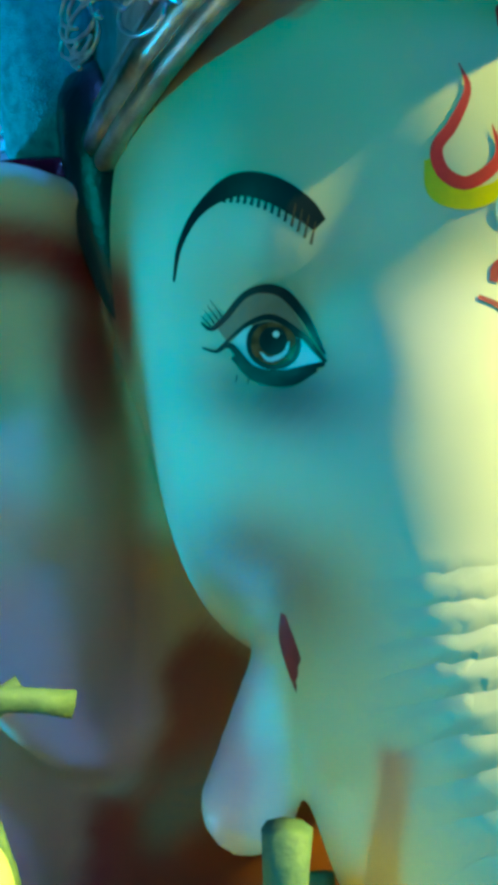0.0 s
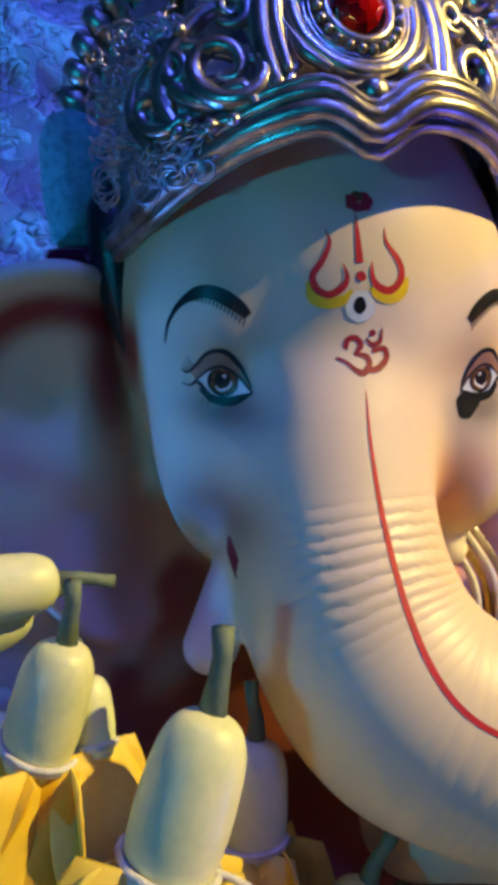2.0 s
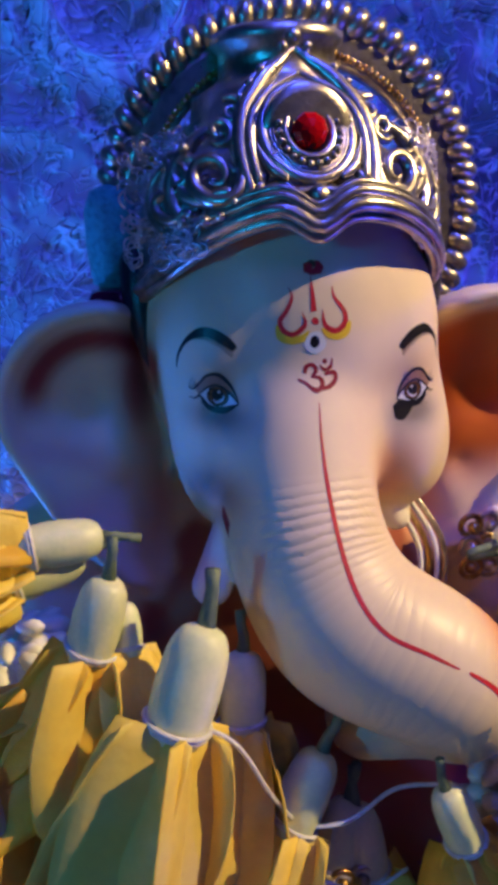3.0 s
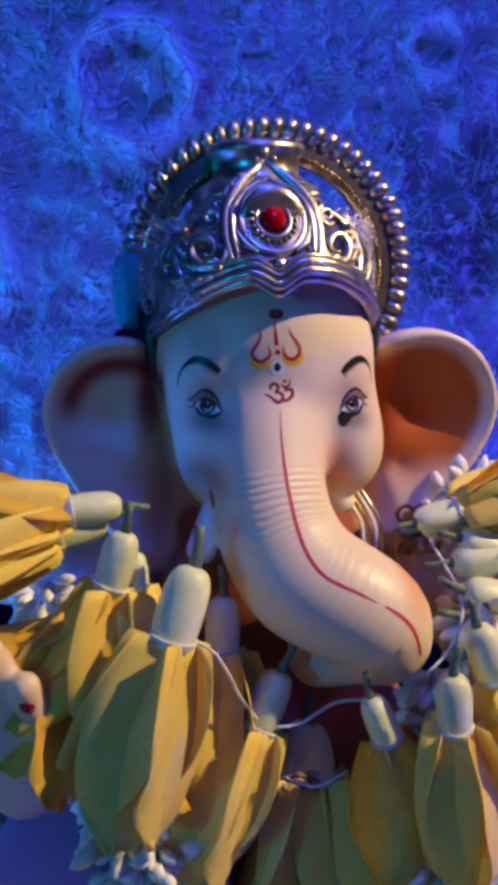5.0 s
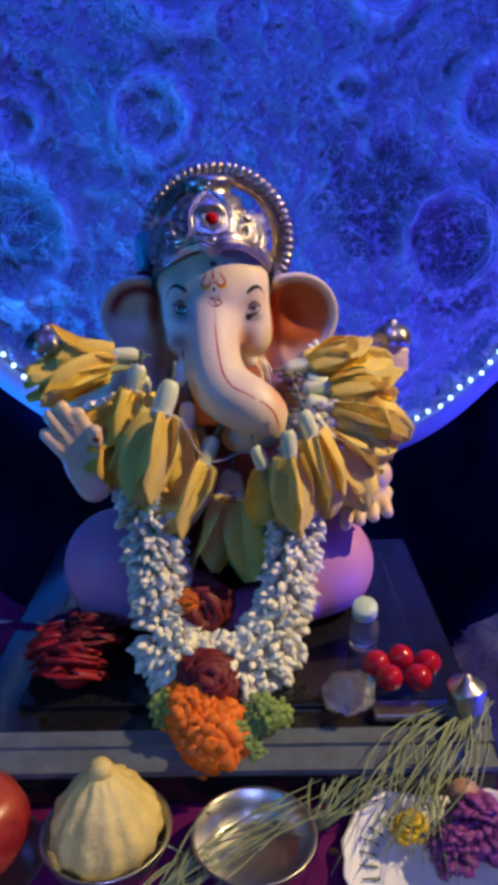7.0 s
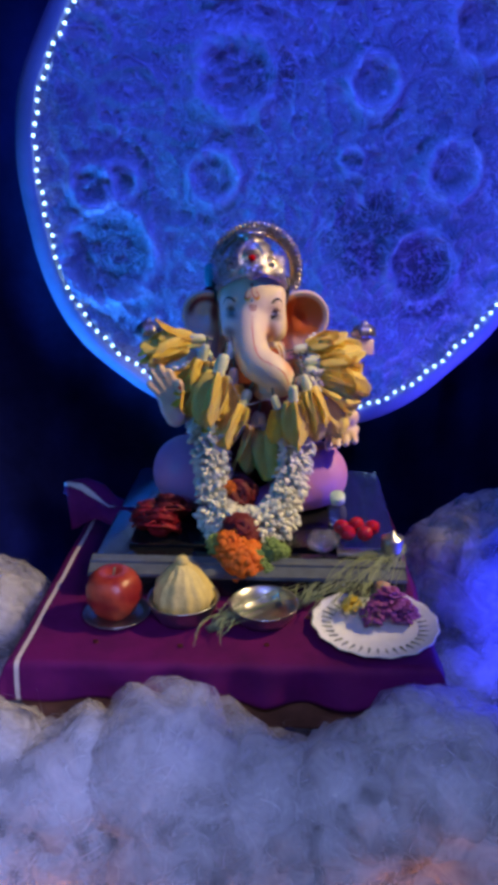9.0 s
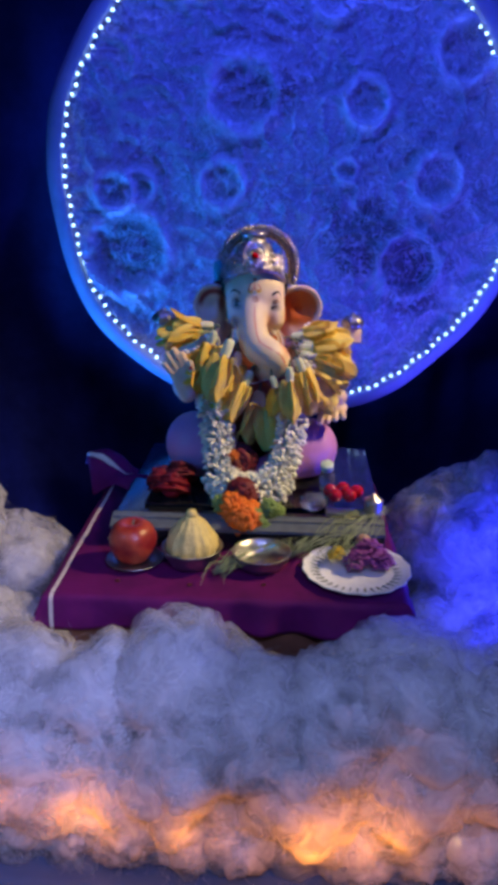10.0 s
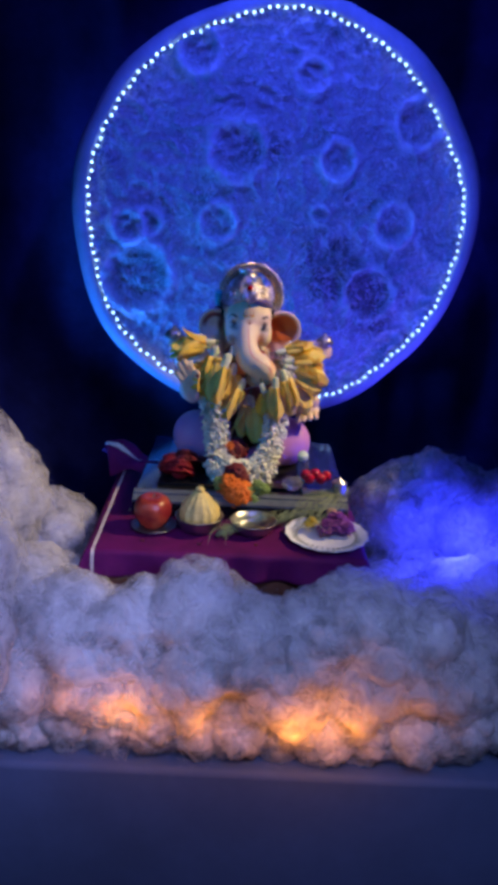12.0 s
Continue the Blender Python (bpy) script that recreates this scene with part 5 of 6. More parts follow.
for pts in ([(-0.050, -0.002, 0.030), (-0.038, -0.006, 0.024), (-0.028, -0.002, 0.001), (-0.018, 0.003, -0.018), (-0.010, 0.006, -0.034)], [(-0.022, 0.002, -0.016), (-0.005, 0.0, -0.015), (0.012, 0.005, -0.011), (0.030, 0.004, -0.012)], [(-0.010, 0.008, -0.046), (0.003, 0.004, -0.049), (0.018, 0.007, -0.046)],
            [(0.045, -0.006, 0.004), (0.058, 0.0, 0.012), (0.066, 0.01, 0.026), (0.060, 0.03, 0.045)]):
    bm = bmesh.new()
    tube(bm, spline(pts, 24), 0.0007, 6)
    part("strand", bm, THREAD, string)


def bud_cluster(bm, rnd, path, radius, n, length=0.0130, r=0.0034, droop=0.4):
    """Many small pointed buds standing out round a path."""
    p = spline(path, 60)
    for k in range(n):
        i = rnd.randrange(1, 59)
        d = Vector(p[i + 1] - p[i - 1]).normalized()
        a = rnd.uniform(0, math.tau)
        s = d.orthogonal().normalized()
        o = s * math.cos(a) + d.cross(s) * math.sin(a)
        rad = radius * rnd.uniform(0.55, 1.0)
        at = Vector(p[i]) + o * rad * 0.75
        way = (o + d * rnd.uniform(-0.5, 0.5) + Vector((0, 0, -droop))).normalized()
        turn = way.to_track_quat("Z", "Y").to_matrix().to_4x4()
        L, w = length * rnd.uniform(0.7, 1.25), r * rnd.uniform(0.75, 1.25)
        lathe(bm, [(w * 0.35, 0), (w * 0.75, L * 0.25), (w, L * 0.55), (w * 0.8, L * 0.82), (w * 0.2, L)], 6, Matrix.Translation(at) @ turn)


rnd = random.Random(3)
garland = thing("tuberose_garland", (SX, -0.20, 1.10), "thick white tuberose garland hanging in a loop to the slab", "garland")
G0 = Vector((0, -0.20, 1.10))
runs = {"raised_side": [(-0.076, -0.158, 1.195), (-0.071, -0.178, 1.175), (-0.066, -0.200, 1.140), (-0.062, -0.215, 1.105), (-0.060, -0.234, 1.075)],
        "bottom_loop": [(-0.064, -0.238, 1.075), (-0.052, -0.256, 1.052), (-0.020, -0.268, 1.046), (0.012, -0.264, 1.050), (0.034, -0.248, 1.068)],
        "far_side": [(0.032, -0.250, 1.066), (0.042, -0.234, 1.090), (0.052, -0.215, 1.125), (0.060, -0.200, 1.160), (0.070, -0.180, 1.205)]}
for nm, path in runs.items():
    bm = bmesh.new()
    bud_cluster(bm, rnd, [Vector(p) - G0 for p in path], {"raised_side": 0.025, "bottom_loop": 0.029, "far_side": 0.022}[nm], {"raised_side": 800, "bottom_loop": 900, "far_side": 650}[nm])
    part("flower_run", bm, BUD, garland)["kind"] = "stuff"
    bm = bmesh.new()
    tube(bm, [Vector(p) - G0 for p in spline(path, 30)], 0.009, 8)
    part("core", bm, BUD, garland)
for nm, path, n, r in (("shoulder_tuberoses", [(0.075, -0.135, 1.268), (0.110, -0.140, 1.266), (0.140, -0.145, 1.254)], 130, 0.014), ("shoulder_tuberoses", [(0.072, -0.190, 1.245), (0.082, -0.195, 1.215), (0.080, -0.195, 1.185)], 150, 0.013),
                       ("shoulder_tuberoses", [(-0.104, -0.145, 1.250), (-0.098, -0.150, 1.230), (-0.092, -0.155, 1.212)], 90, 0.012)):
    bm = bmesh.new()
    bud_cluster(bm, rnd, [Vector(p) - Vector(path[1]) for p in path], r, n)
    o = mesh_object(nm, bm, BUD)
    o.location = Vector(path[1]) + Vector((SX, 0, 0))
    tagged(o, "clump of small white tuberose buds on the shoulder", "flowers", kind="stuff")


def ruffled(name, at, radius, n, mat, label, category="flower", flat=0.7, seed=1, parts="petal", group="", wide=1.0):
    """A full flower head of many curled petals."""
    r_ = random.Random(seed)
    t_ = thing(name, at, label, category, group)
    me = [shared(parts, lambda b, q=q: tube(b, [(0, 0, 0), (0, 0.25 * radius, 0.18 * radius), (0, 0.50 * radius, 0.16 * radius * q), (0, 0.66 * radius, 0.02 * radius)], [0.14 * radius * wide, 0.34 * radius * wide, 0.42 * radius * wide, 0.20 * radius * wide], 8, 0.18 / wide), mat) for q in (0.6, 1.4)]
    for k in range(n):
        h = k / n
        o = new(parts, me[k % 2])
        o.parent = t_
        a = k * 2.399
        o.matrix_basis = Matrix.Translation((0.45 * radius * math.sqrt(1 - h) * -math.sin(a), 0.45 * radius * math.sqrt(1 - h) * math.cos(a), flat * radius * (h - 0.1) * 0.9)) @ Matrix.Rotation(a, 4, "Z") @ Matrix.Rotation(h * 1.2 + r_.uniform(-0.2, 0.2), 4, "X") @ Matrix.Scale(r_.uniform(0.8, 1.15), 4)
    bm = bmesh.new()
    ball(bm, (0, 0, 0.1 * radius), radius * 0.55, 12, 8, (1, 1, flat))
    part("heart", bm, mat, t_)
    return t_


def face_out(o, tilt, turn=0):
    o.rotation_euler = (radians(tilt), 0, radians(turn))
    return o


face_out(ruffled("marigold", (0.012, -0.318, 1.022), 0.030, 150, MARIGOLD, "orange marigold head hanging over the slab edge", seed=2, wide=0.5), 62, -8)
face_out(ruffled("marigold", (-0.004, -0.306, 1.040), 0.024, 110, MARIGOLD, "orange marigold head under the garland", seed=3, wide=0.5), 55, -20)
face_out(ruffled("dark_rose", (0.010, -0.288, 1.052), 0.024, 44, DARKRED, "dark maroon rose at the foot of the garland", seed=4), 50)
face_out(ruffled("dark_rose", (0.010, -0.222, 1.082), 0.026, 50, DARKRED, "dark maroon rose inside the garland loop", seed=5), 75)
face_out(ruffled("marigold", (0.000, -0.238, 1.094), 0.011, 26, MARIGOLD, "small orange marigold inside the garland loop", seed=6), 75)
for x, y, z, r, sd in ((0.048, -0.318, 1.038, 0.017, 7), (0.030, -0.326, 1.030, 0.015, 8), (-0.024, -0.304, 1.044, 0.014, 9), (0.060, -0.312, 1.032, 0.013, 10), (0.040, -0.332, 1.016, 0.012, 20)):
    face_out(ruffled("green_sprig", (x, y, z), r, 44, LEAF, "pale green leafy sprig beside the marigold", "leaves", seed=sd, parts="leaf", group="sprigs", wide=0.5), 55, 10)
for x, y, z, r, sd in ((-0.100, -0.250, 1.040, 0.028, 11), (-0.085, -0.225, 1.052, 0.026, 12), (-0.112, -0.222, 1.040, 0.026, 13)):
    face_out(ruffled("red_rose", (x, y, z), r, 34, REDPETAL if sd != 12 else DARKRED, "deep red rose lying on the stone slab", seed=sd, group="red roses", wide=1.7), 40, 15 * sd)

# purple cloth end lying behind on the platform
bm = bmesh.new()
rows_ = []
for i in range(41):
    t = i / 40
    c = Vector((-0.250 + 0.165 * t, -0.085 - 0.060 * t, 1.043 + 0.010 * math.sin(t * 7) - 0.018 * t))
    rows_.append([bm.verts.new(c + Vector((0.012 * s, -0.052 * s * (0.7 + 0.5 * t), -0.045 * s * s + 0.011 * math.sin(5 * s + 9 * t) + 0.006 * noise.noise(Vector((9 * t, 4 * s, 3)))))) for s in np.linspace(-0.6, 1.0, 15)])
for p, q in zip(rows_, rows_[1:]):
    for k in range(14):
        bm.faces.new((p[k], q[k], q[k + 1], p[k + 1])).material_index = 1 if k == 7 else 0
fold_cloth = mesh_object("gathered_cloth", bm, [CLOTH, CREAM])
fold_cloth.modifiers.new("thick", "SOLIDIFY").thickness = 0.0025
tagged(fold_cloth, "gathered end of purple cloth heaped behind the slab", "cloth")

# ---- offerings ----
TOPZ = 0.9868


def dish(name, at, r, h, mat, label, wall=0.0012, seg=36, lobes=0, wave=0.0):
    t_ = thing(name, at, label, "bowl" if h > 0.012 else "plate")
    bm = bmesh.new()
    lathe(bm, [(r * 0.62, 0.0), (r * 0.72, 0.0008), (r * 0.92, h * 0.55), (r, h), (r + 0.0014, h + 0.0006), (r + 0.0010, h + 0.0016), (r - wall, h + 0.0008), (r * 0.90 - wall, h * 0.55), (r * 0.70, 0.0022), (0.0005, 0.0020)], seg, wave=wave, lobes=lobes)
    part("body", bm, mat, t_)
    return t_


dish("small_plate", (-0.150, -0.376, TOPZ), 0.040, 0.006, STEEL, "small steel plate under the apple")
apple = thing("apple", (-0.152, -0.376, TOPZ + 0.0022), "red apple with faint yellow streaks on a small plate", "apple")
bm = bmesh.new()
lathe(bm, [(0.004, 0.006), (0.010, 0.002), (0.020, 0.001), (0.030, 0.012), (0.0375, 0.030), (0.0375, 0.044), (0.032, 0.058), (0.022, 0.066), (0.012, 0.066), (0.006, 0.061), (0.001, 0.057)], 40, wave=0.015, lobes=5)
bmesh.ops.scale(bm, vec=(0.90, 0.90, 0.90), verts=bm.verts)
part("flesh", bm, APPLE, apple)
bm = bmesh.new()
tube(bm, [(0, 0, 0.057), (0.001, 0, 0.064), (0.003, 0.001, 0.071)], [0.0016, 0.0011, 0.0016], 8)
bmesh.ops.scale(bm, vec=(0.90, 0.90, 0.90), verts=bm.verts)
part("stalk", bm, STEM, apple)
dish("steel_bowl", (-0.068, -0.384, TOPZ), 0.043, 0.026, STEEL, "shiny steel bowl holding a steamed sweet dumpling")
sweet = thing("sweet_dumpling", (-0.068, -0.384, TOPZ + 0.006), "pale yellow fluted dumpling with peaked top in a bowl", "dumpling")
bm = bmesh.new()
prof = [(0.012, 0.0), (0.028, 0.004), (0.036, 0.018), (0.036, 0.030), (0.031, 0.042), (0.023, 0.053), (0.014, 0.062), (0.008, 0.067)]
lathe(bm, [tuple(q) for q in spline(prof, 26)], 72, wave=0.032, lobes=13)
for v in bm.verts:
    v.co += Vector((v.co.x, v.co.y, 0)).normalized() * 0.0022 * noise.noise(v.co * 130)
part("dough", bm, SWEET, sweet)
bm = bmesh.new()
ball(bm, (0, 0, 0.069), 0.0085, 14, 10, (1, 1, 0.95))
part("peak", bm, SWEET, sweet)
dish("steel_bowl", (0.030, -0.400, TOPZ), 0.041, 0.022, STEEL, "shiny steel bowl with sacred grass laid over it")


def blades(name, roots, tips, n, label, seed, spread=0.012, arch=0.02):
    """A bundle of thin grass blades between two places."""
    r_ = random.Random(seed)
    t_ = thing(name, roots, label, "grass")
    for k in range(n):
        a = Vector([r_.gauss(0, spread * 0.35) for _ in range(2)] + [abs(r_.gauss(0, 0.003))])
        b = Vector(tips) - Vector(roots) + Vector((r_.gauss(0, spread * 1.4), r_.gauss(0, spread * 1.2), abs(r_.gauss(0, 0.006))))
        m = (a + b) / 2 + Vector((r_.gauss(0, spread), r_.gauss(0, spread), arch * r_.uniform(0.4, 1.3)))
        bm = bmesh.new()
        tube(bm, spline([a, m, b], 9), [0.0007, 0.0008, 0.0008, 0.0007, 0.0007, 0.0006, 0.0006, 0.0004, 0.0002], 5, 0.6)
        part("blade", bm, GRASS, t_)
    return t_


blades("grass_bundle", (-0.040, -0.425, TOPZ + 0.003), (0.070, -0.385, 1.010), 15, "thin green sacred grass lying across a bowl", 21, 0.011, 0.010)
blades("grass_bundle", (-0.012, -0.395, TOPZ + 0.006), (-0.030, -0.440, TOPZ + 0.003), 12, "loose green grass blades beside the bowl", 22, 0.010, 0.010)
blades("grass_bundle", (0.218, -0.320, 1.035), (0.128, -0.425, 1.005), 40, "pale green sacred grass bundle leaning onto a plate", 23, 0.016, 0.010)
blades("grass_bundle", (0.075, -0.385, TOPZ + 0.006), (0.150, -0.350, TOPZ + 0.020), 22, "loose green grass between bowl and plate", 24, 0.012, 0.010)
plate = dish("paper_plate", (0.160, -0.432, TOPZ), 0.074, 0.009, PAPER, "white scalloped paper plate with purple flowers and grass", seg=64, lobes=16, wave=0.018)
bm = bmesh.new()
for k in range(36):
    a = k * math.tau / 36
    tube(bm, [(0.052 * math.cos(a), 0.052 * math.sin(a), 0.0050), (0.064 * math.cos(a), 0.064 * math.sin(a), 0.0068)], [0.0012, 0.0004], 5)
part("printed_pattern", bm, STEM, plate, "small dark green printed strokes")
for x, y, z, r, sd in ((0.180, -0.420, 1.004, 0.024, 31), (0.160, -0.430, 1.000, 0.018, 32), (0.196, -0.432, 1.000, 0.017, 33)):
    ruffled("violet_flower", (x, y, z), r, 80, VIOLET, "reddish violet aster head on the paper plate", seed=sd, group="violet flowers", wide=0.45)
ruffled("yellow_flower", (0.136, -0.408, 1.002), 0.013, 24, YELLOW, "small yellow flower head on the paper plate", seed=34)
bm = bmesh.new()
ball(bm, (0, 0, 0), 0.010, 14, 10, (1.1, 1, 0.9))
nut = mesh_object("betel_nut", bm, material("tan_nut", (0.45, 0.25, 0.13), 0.5, grain=0.2, scale=120, bump=0.2))
nut.location = (0.176, -0.400, 1.022)
tagged(nut, "small tan betel nut among the violet flowers", "nut")

# ---- things at the end of the slab ----
bottle = thing("plastic_bottle", (0.150, -0.240, 1.060), "small clear plastic bottle with pale green cap", "bottle")
bottle.rotation_euler = (radians(24), 0, radians(-15))
bottle.scale = (0.95, 0.95, 0.95)
bm = bmesh.new()
lathe(bm, [(0.010, -0.030), (0.0135, -0.028), (0.0140, -0.004), (0.0110, 0.006), (0.0085, 0.012), (0.0085, 0.016)], 24)
part("body", bm, PLASTIC, bottle)
bm = bmesh.new()
lathe(bm, [(0.0105, 0.0165), (0.0110, 0.018), (0.0110, 0.027), (0.0100, 0.0285), (0.001, 0.029)], 24, wave=0.02, lobes=24)
part("cap", bm, CAP, bottle)
fruit = thing("red_berries", (0.156, -0.312, 1.048), "cluster of glossy red berries on the slab", "berries")
for x, y, z in ((-0.006, 0.0, 0.008), (0.016, -0.003, 0.008), (0.010, 0.022, 0.010), (-0.010, 0.020, 0.008), (0.030, 0.014, 0.008)):
    bm = bmesh.new()
    ball(bm, (x, y, z), 0.0108, 16, 10, (1, 1, 0.95))
    part("berry", bm, CHERRY, fruit)
bm = bmesh.new()
v = bmesh.ops.create_icosphere(bm, subdivisions=3, radius=1)["verts"]
for p in v:
    n_ = 1 + 0.30 * noise.fractal(p.co * 2.2, 1, 2, 3)
    p.co = Vector((p.co.x * 0.020 * n_, p.co.y * 0.020 * n_, p.co.z * 0.014 * n_))
pouch = mesh_object("plastic_pouch", bm, PLASTIC)
pouch.location = (0.118, -0.312, 1.046)
tagged(pouch, "crumpled clear plastic pouch on the slab", "pouch")
cup = thing("silver_cup", (0.205, -0.330, TOPZ + 0.0412), "small silver cup with lid at the slab's end", "cup")
bm = bmesh.new()
lathe(bm, [(0.009, 0.0), (0.012, 0.002), (0.0145, 0.012), (0.0135, 0.022), (0.015, 0.025)], 24)
part("body", bm, STEEL, cup)
bm = bmesh.new()
lathe(bm, [(0.0155, 0.0255), (0.014, 0.028), (0.006, 0.031), (0.003, 0.036), (0.0005, 0.038)], 24)
part("lid", bm, STEEL, cup)
box_ = thing("small_box", (0.165, -0.325, TOPZ + 0.0434), "small silver-edged box lying beside the berries", "box")
box_.rotation_euler[2] = radians(-8)
bm = bmesh.new()
box(bm, (-0.03, -0.009, 0), (0.03, 0.009, 0.006), 0.001)
part("body", bm, STEEL, box_)

# ---- cotton clouds ----


def tuft_forms(sub, rough_, n, seed):
    """A few lumpy round forms as points and faces."""
    forms = []
    for k in range(n):
        bm = bmesh.new()
        bmesh.ops.create_icosphere(bm, subdivisions=sub, radius=1)
        off = Vector((seed * 7.3 + k * 11.7, k * 5.1, seed * 3.9))
        v_ = np.array([v.co * (1 + rough_ * noise.fractal(v.co * 1.4 + off, 1.0, 2.1, 4)) for v in bm.verts])
        f_ = np.array([[v.index for v in f.verts] for f in bm.faces])
        bm.free()
        forms.append((v_, f_))
    return forms


FORMS = {(4, 0): tuft_forms(4, 0.22, 4, 1), (4, 1): tuft_forms(4, 0.34, 5, 2), (3, 0): tuft_forms(3, 0.24, 5, 3), (3, 1): tuft_forms(3, 0.38, 6, 4)}


def cloud(name, at, puffs, label, seed):
    """A heap of pulled cotton: overlapping tufts with thin shells of loose fibre round them."""
    r_ = random.Random(seed)
    vs_, fs_, ms_ = [], [], []
    total = 0

    def tuft(c, rr, sub, slot):
        nonlocal total
        v_, f_ = r_.choice(FORMS[sub, slot])
        turn = np.array(Euler((r_.uniform(0, 6), r_.uniform(0, 6), r_.uniform(0, 6))).to_matrix())
        vs_.append(v_ @ turn.T * rr + np.array(c) - np.array(at))
        fs_.append(f_ + total)
        ms_.extend([slot] * len(f_))
        total += len(v_)

    for x, y, z, r in puffs:
        o = Vector((x, y - (0.14 * x if y < -0.55 else 0), z))
        tuft(o, r * 0.90, 4, 0)
        for k in (1.0, 1.10, 1.2):
            tuft(o, r * k, 4, 1)
        for j in range(8):
            w = Vector((r_.gauss(0, 1), r_.gauss(0, 1) - 0.4, r_.gauss(0, 1) + 0.3)).normalized()
            rr = r * r_.uniform(0.30, 0.55)
            c = o + w * r * r_.uniform(0.62, 0.86)
            tuft(c, rr * 0.85, 3, 0)
            tuft(c, rr * 1.05, 3, 1)
            tuft(c, rr * 1.25, 3, 1)
    # loose fibres standing off the tufts, as thin curved ribbons
    g_ = np.random.default_rng(seed)
    for x, y, z, r in puffs:
        n_ = int(60000 * r * r) + 200
        d_ = g_.normal(size=(n_, 3))
        d_[:, 1] -= 0.5
        d_ /= np.linalg.norm(d_, axis=1)[:, None]
        side_ = np.cross(d_, g_.normal(size=(n_, 3)))
        side_ /= np.linalg.norm(side_, axis=1)[:, None]
        base_ = np.array([x, y - (0.14 * x if y < -0.55 else 0), z]) - np.array(at) + d_ * r * g_.uniform(1.0, 1.30, (n_, 1))
        long_, lift_ = g_.uniform(0.010, 0.034, (n_, 1)), g_.uniform(-0.1, 0.7, (n_, 1))
        flat_ = np.cross(d_, side_) * g_.uniform(0.00015, 0.00036, (n_, 1))
        rows_ = []
        for k in range(5):
            t = k / 4
            c_ = base_ + side_ * long_ * (t - 0.5) + d_ * long_ * lift_ * t * t + np.cross(d_, side_) * long_ * 0.35 * math.sin(3 * t)
            rows_ += [c_ - flat_ * (1.1 - t), c_ + flat_ * (1.1 - t)]
        vs_.append(np.stack(rows_, 1).reshape(-1, 3))
        q_ = np.array([[0, 1, 3], [0, 3, 2], [2, 3, 5], [2, 5, 4], [4, 5, 7], [4, 7, 6], [6, 7, 9], [6, 9, 8]])
        fs_.append((np.arange(n_)[:, None, None] * 10 + q_[None]).reshape(-1, 3) + total)
        ms_.extend([0] * (n_ * 8))
        total += n_ * 10
    me_ = bpy.data.meshes.new(name)
    me_.from_pydata(np.concatenate(vs_).tolist(), [], np.concatenate(fs_).tolist())
    me_.materials.append(COTTON)
    me_.materials.append(WISP)
    me_.polygons.foreach_set("material_index", ms_)
    me_.polygons.foreach_set("use_smooth", [True] * len(ms_))
    o = new(name, me_)
    o.location = at
    return tagged(o, label, "cotton cloud", "cotton clouds", "stuff")


cloud("cotton_cloud", (-0.45, -0.40, 0.69), [(-0.60, -0.38, 1.10, 0.13), (-0.47, -0.34, 1.03, 0.11), (-0.355, -0.26, 0.92, 0.075), (-0.50, -0.52, 0.92, 0.14), (-0.36, -0.48, 0.88, 0.09), (-0.66, -0.55, 0.97, 0.14), (-0.55, -0.30, 0.86, 0.15), (-0.345, -0.38, 0.83, 0.09), (-0.74, -0.35, 0.99, 0.15), (-0.50, -0.60, 0.80, 0.10)], "tall heap of white cotton beside the platform", 1)
cloud("cotton_cloud", (-0.05, -0.58, 0.69), [(-0.29, -0.585, 0.900, 0.072), (-0.18, -0.590, 0.895, 0.068), (-0.085, -0.590, 0.930, 0.068), (0.01, -0.600, 0.880, 0.072), (0.10, -0.600, 0.885, 0.072), (-0.24, -0.600, 0.830, 0.080), (-0.08, -0.605, 0.840, 0.085), (0.06, -0.605, 0.825, 0.085), (-0.38, -0.60, 0.83, 0.08), (-0.15, -0.605, 0.82, 0.075)], "long drift of white cotton before the platform", 2)
cloud("cotton_cloud", (0.32, -0.50, 0.69), [(0.185, -0.590, 0.910, 0.078), (0.27, -0.580, 0.880, 0.085), (0.33, -0.560, 0.83, 0.10), (0.20, -0.600, 0.82, 0.08), (0.42, -0.50, 0.84, 0.10), (0.34, -0.58, 0.77, 0.07)], "rounded heap of white cotton at the platform corner", 3)
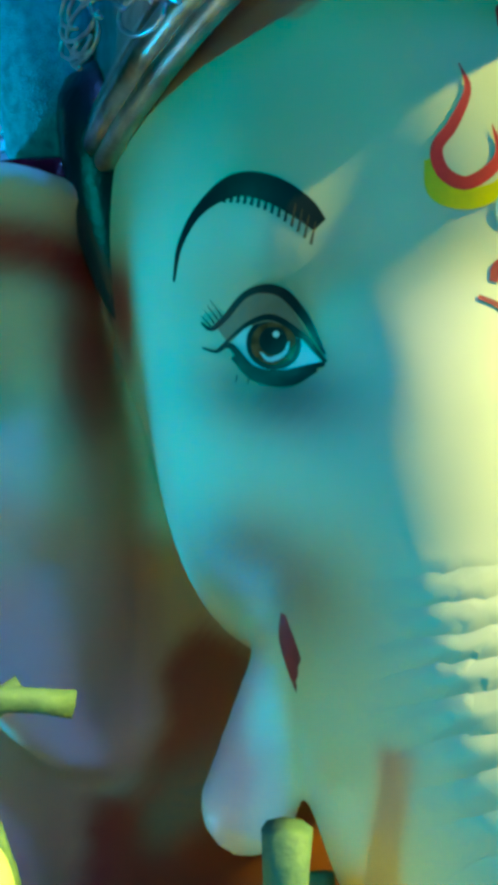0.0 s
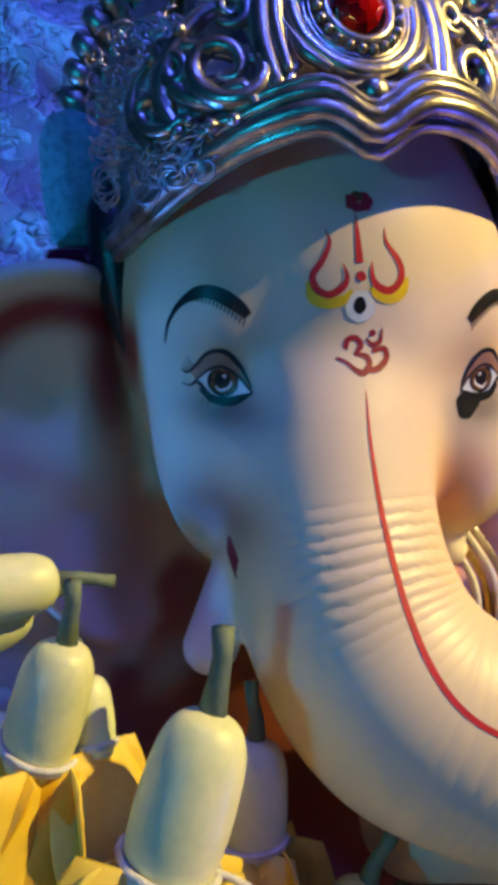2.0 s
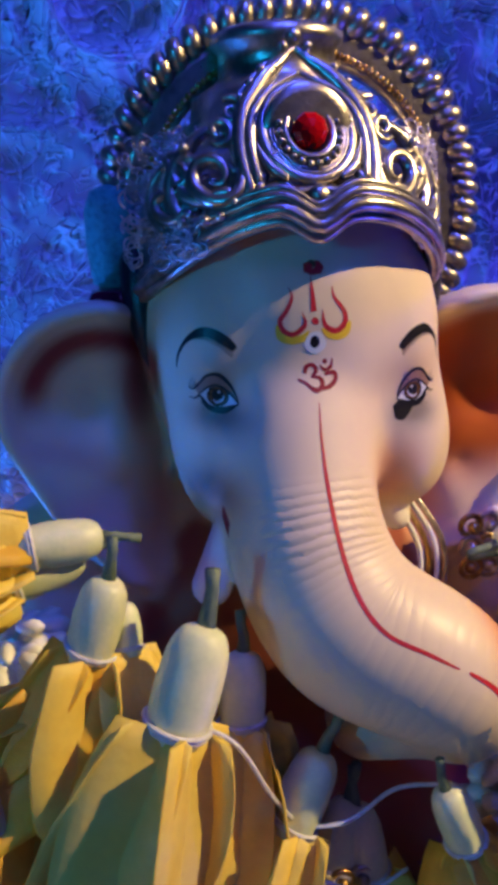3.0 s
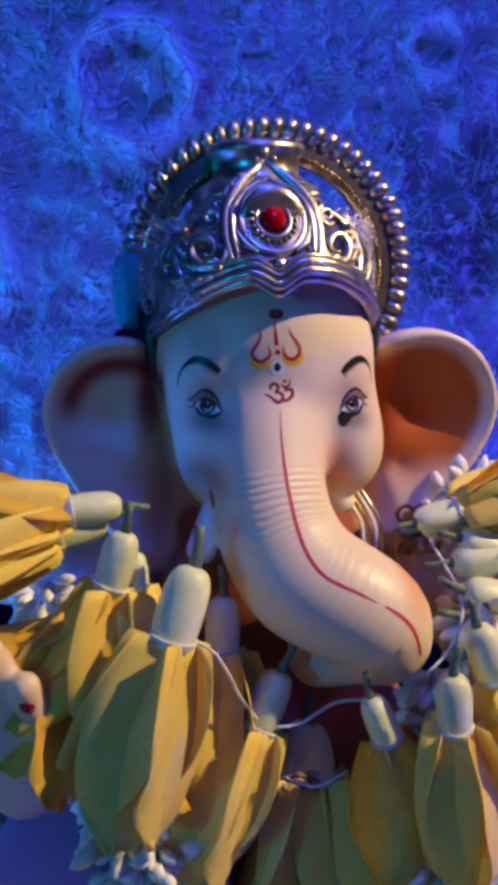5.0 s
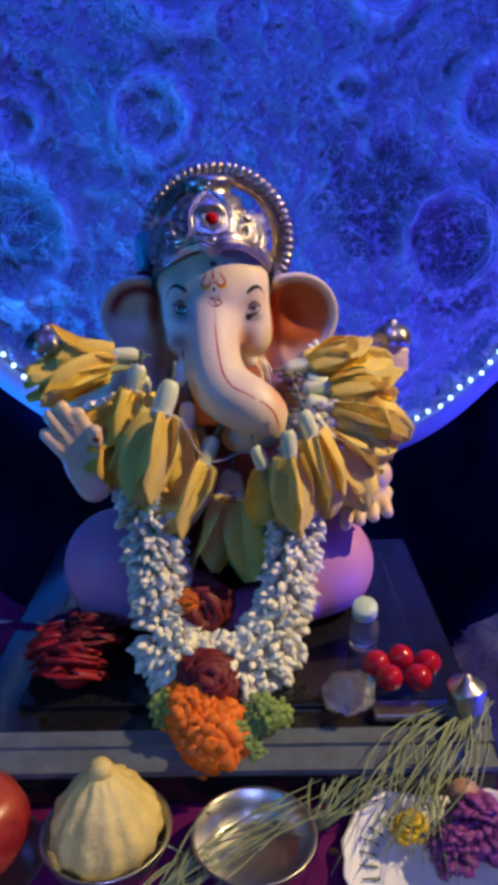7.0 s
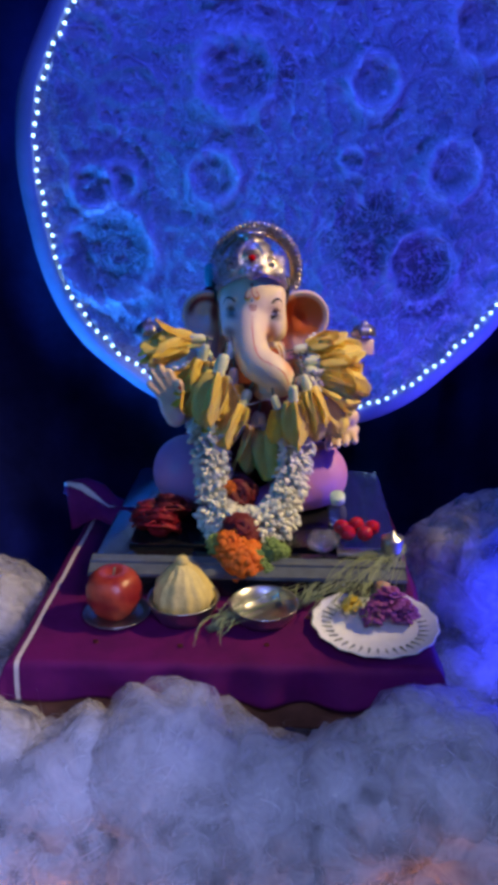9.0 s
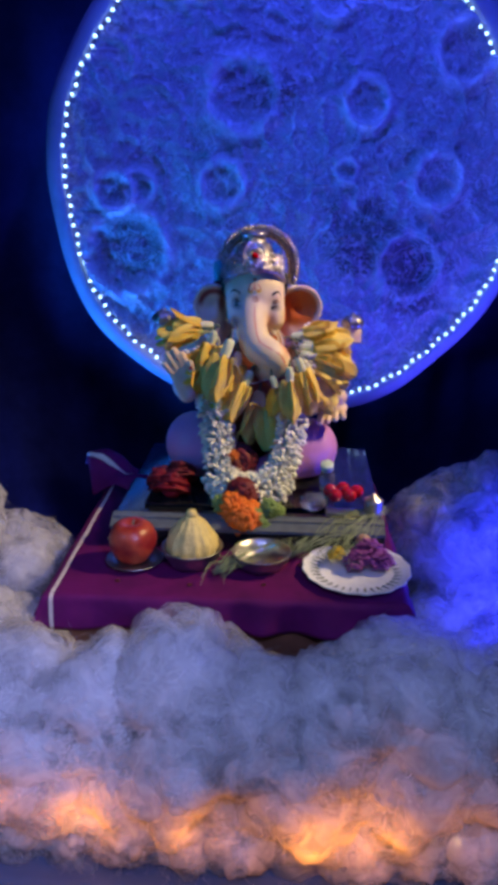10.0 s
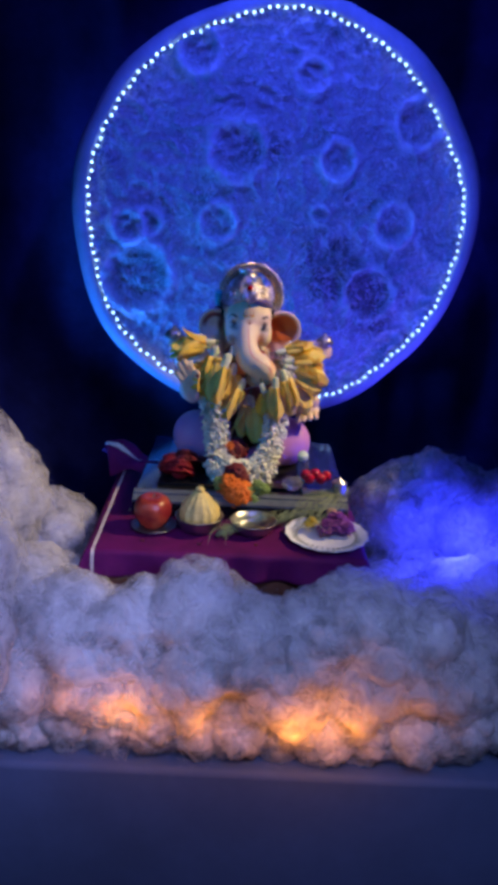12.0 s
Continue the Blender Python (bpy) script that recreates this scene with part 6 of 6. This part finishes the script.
cloud("cotton_cloud", (0.45, -0.30, 0.69), [(0.36, -0.22, 0.93, 0.085), (0.46, -0.22, 0.95, 0.10), (0.55, -0.30, 0.93, 0.11), (0.58, -0.42, 0.88, 0.11), (0.44, -0.20, 0.82, 0.12), (0.52, -0.48, 0.78, 0.10), (0.36, -0.32, 0.80, 0.09)], "blue-lit heap of cotton behind the platform", 4)
cloud("cotton_cloud", (-0.05, -0.62, 0.69), [(-0.44, -0.615, 0.755, 0.060), (-0.36, -0.620, 0.740, 0.048), (-0.29, -0.615, 0.750, 0.050), (-0.22, -0.615, 0.735, 0.046), (-0.15, -0.620, 0.750, 0.052), (-0.08, -0.625, 0.735, 0.046), (-0.01, -0.620, 0.750, 0.050), (0.06, -0.615, 0.735, 0.046), (0.13, -0.620, 0.745, 0.050), (0.20, -0.615, 0.735, 0.046), (0.27, -0.62, 0.745, 0.052), (0.34, -0.61, 0.75, 0.055), (-0.54, -0.60, 0.77, 0.07), (0.43, -0.58, 0.76, 0.06)], "thin low cotton along the table edge over warm lights", 5)

# warm fairy lights tucked in the cotton
fairy = thing("fairy_lights", (0.0, -0.655, 0.70), "string of warm fairy lights tucked in the cotton", "fairy lights")
fairy.rotation_euler[2] = radians(-8)
bm = bmesh.new()
tube(bm, spline([(-0.36, 0.0, 0.10), (-0.30, -0.01, 0.08), (-0.20, -0.01, 0.06), (-0.06, 0.0, 0.05), (0.08, -0.01, 0.065), (0.20, -0.01, 0.06), (0.30, 0.0, 0.09)], 60), 0.0006, 6)
part("wire", bm, THREAD, fairy)
r_ = random.Random(9)
for k in range(14):
    x = -0.26 + 0.50 * k / 13
    bm = bmesh.new()
    ball(bm, (x + r_.uniform(-0.01, 0.01), r_.uniform(0.0, 0.02), 0.055 + r_.uniform(-0.01, 0.040)), 0.0017, 10, 7)
    part("bulb", bm, WARM, fairy)
for x, z, e in ((-0.30, 0.800, 0.10), (-0.20, 0.775, 0.36), (-0.08, 0.765, 0.24), (0.06, 0.760, 0.42), (0.14, 0.760, 0.36), (0.24, 0.79, 0.08)):
    lamp("fairy_glow", "POINT", (x, -0.715 - 0.14 * x, z + 0.035), (0, 0, 0), e * 0.9, (1.0, 0.30, 0.03), 0.03)
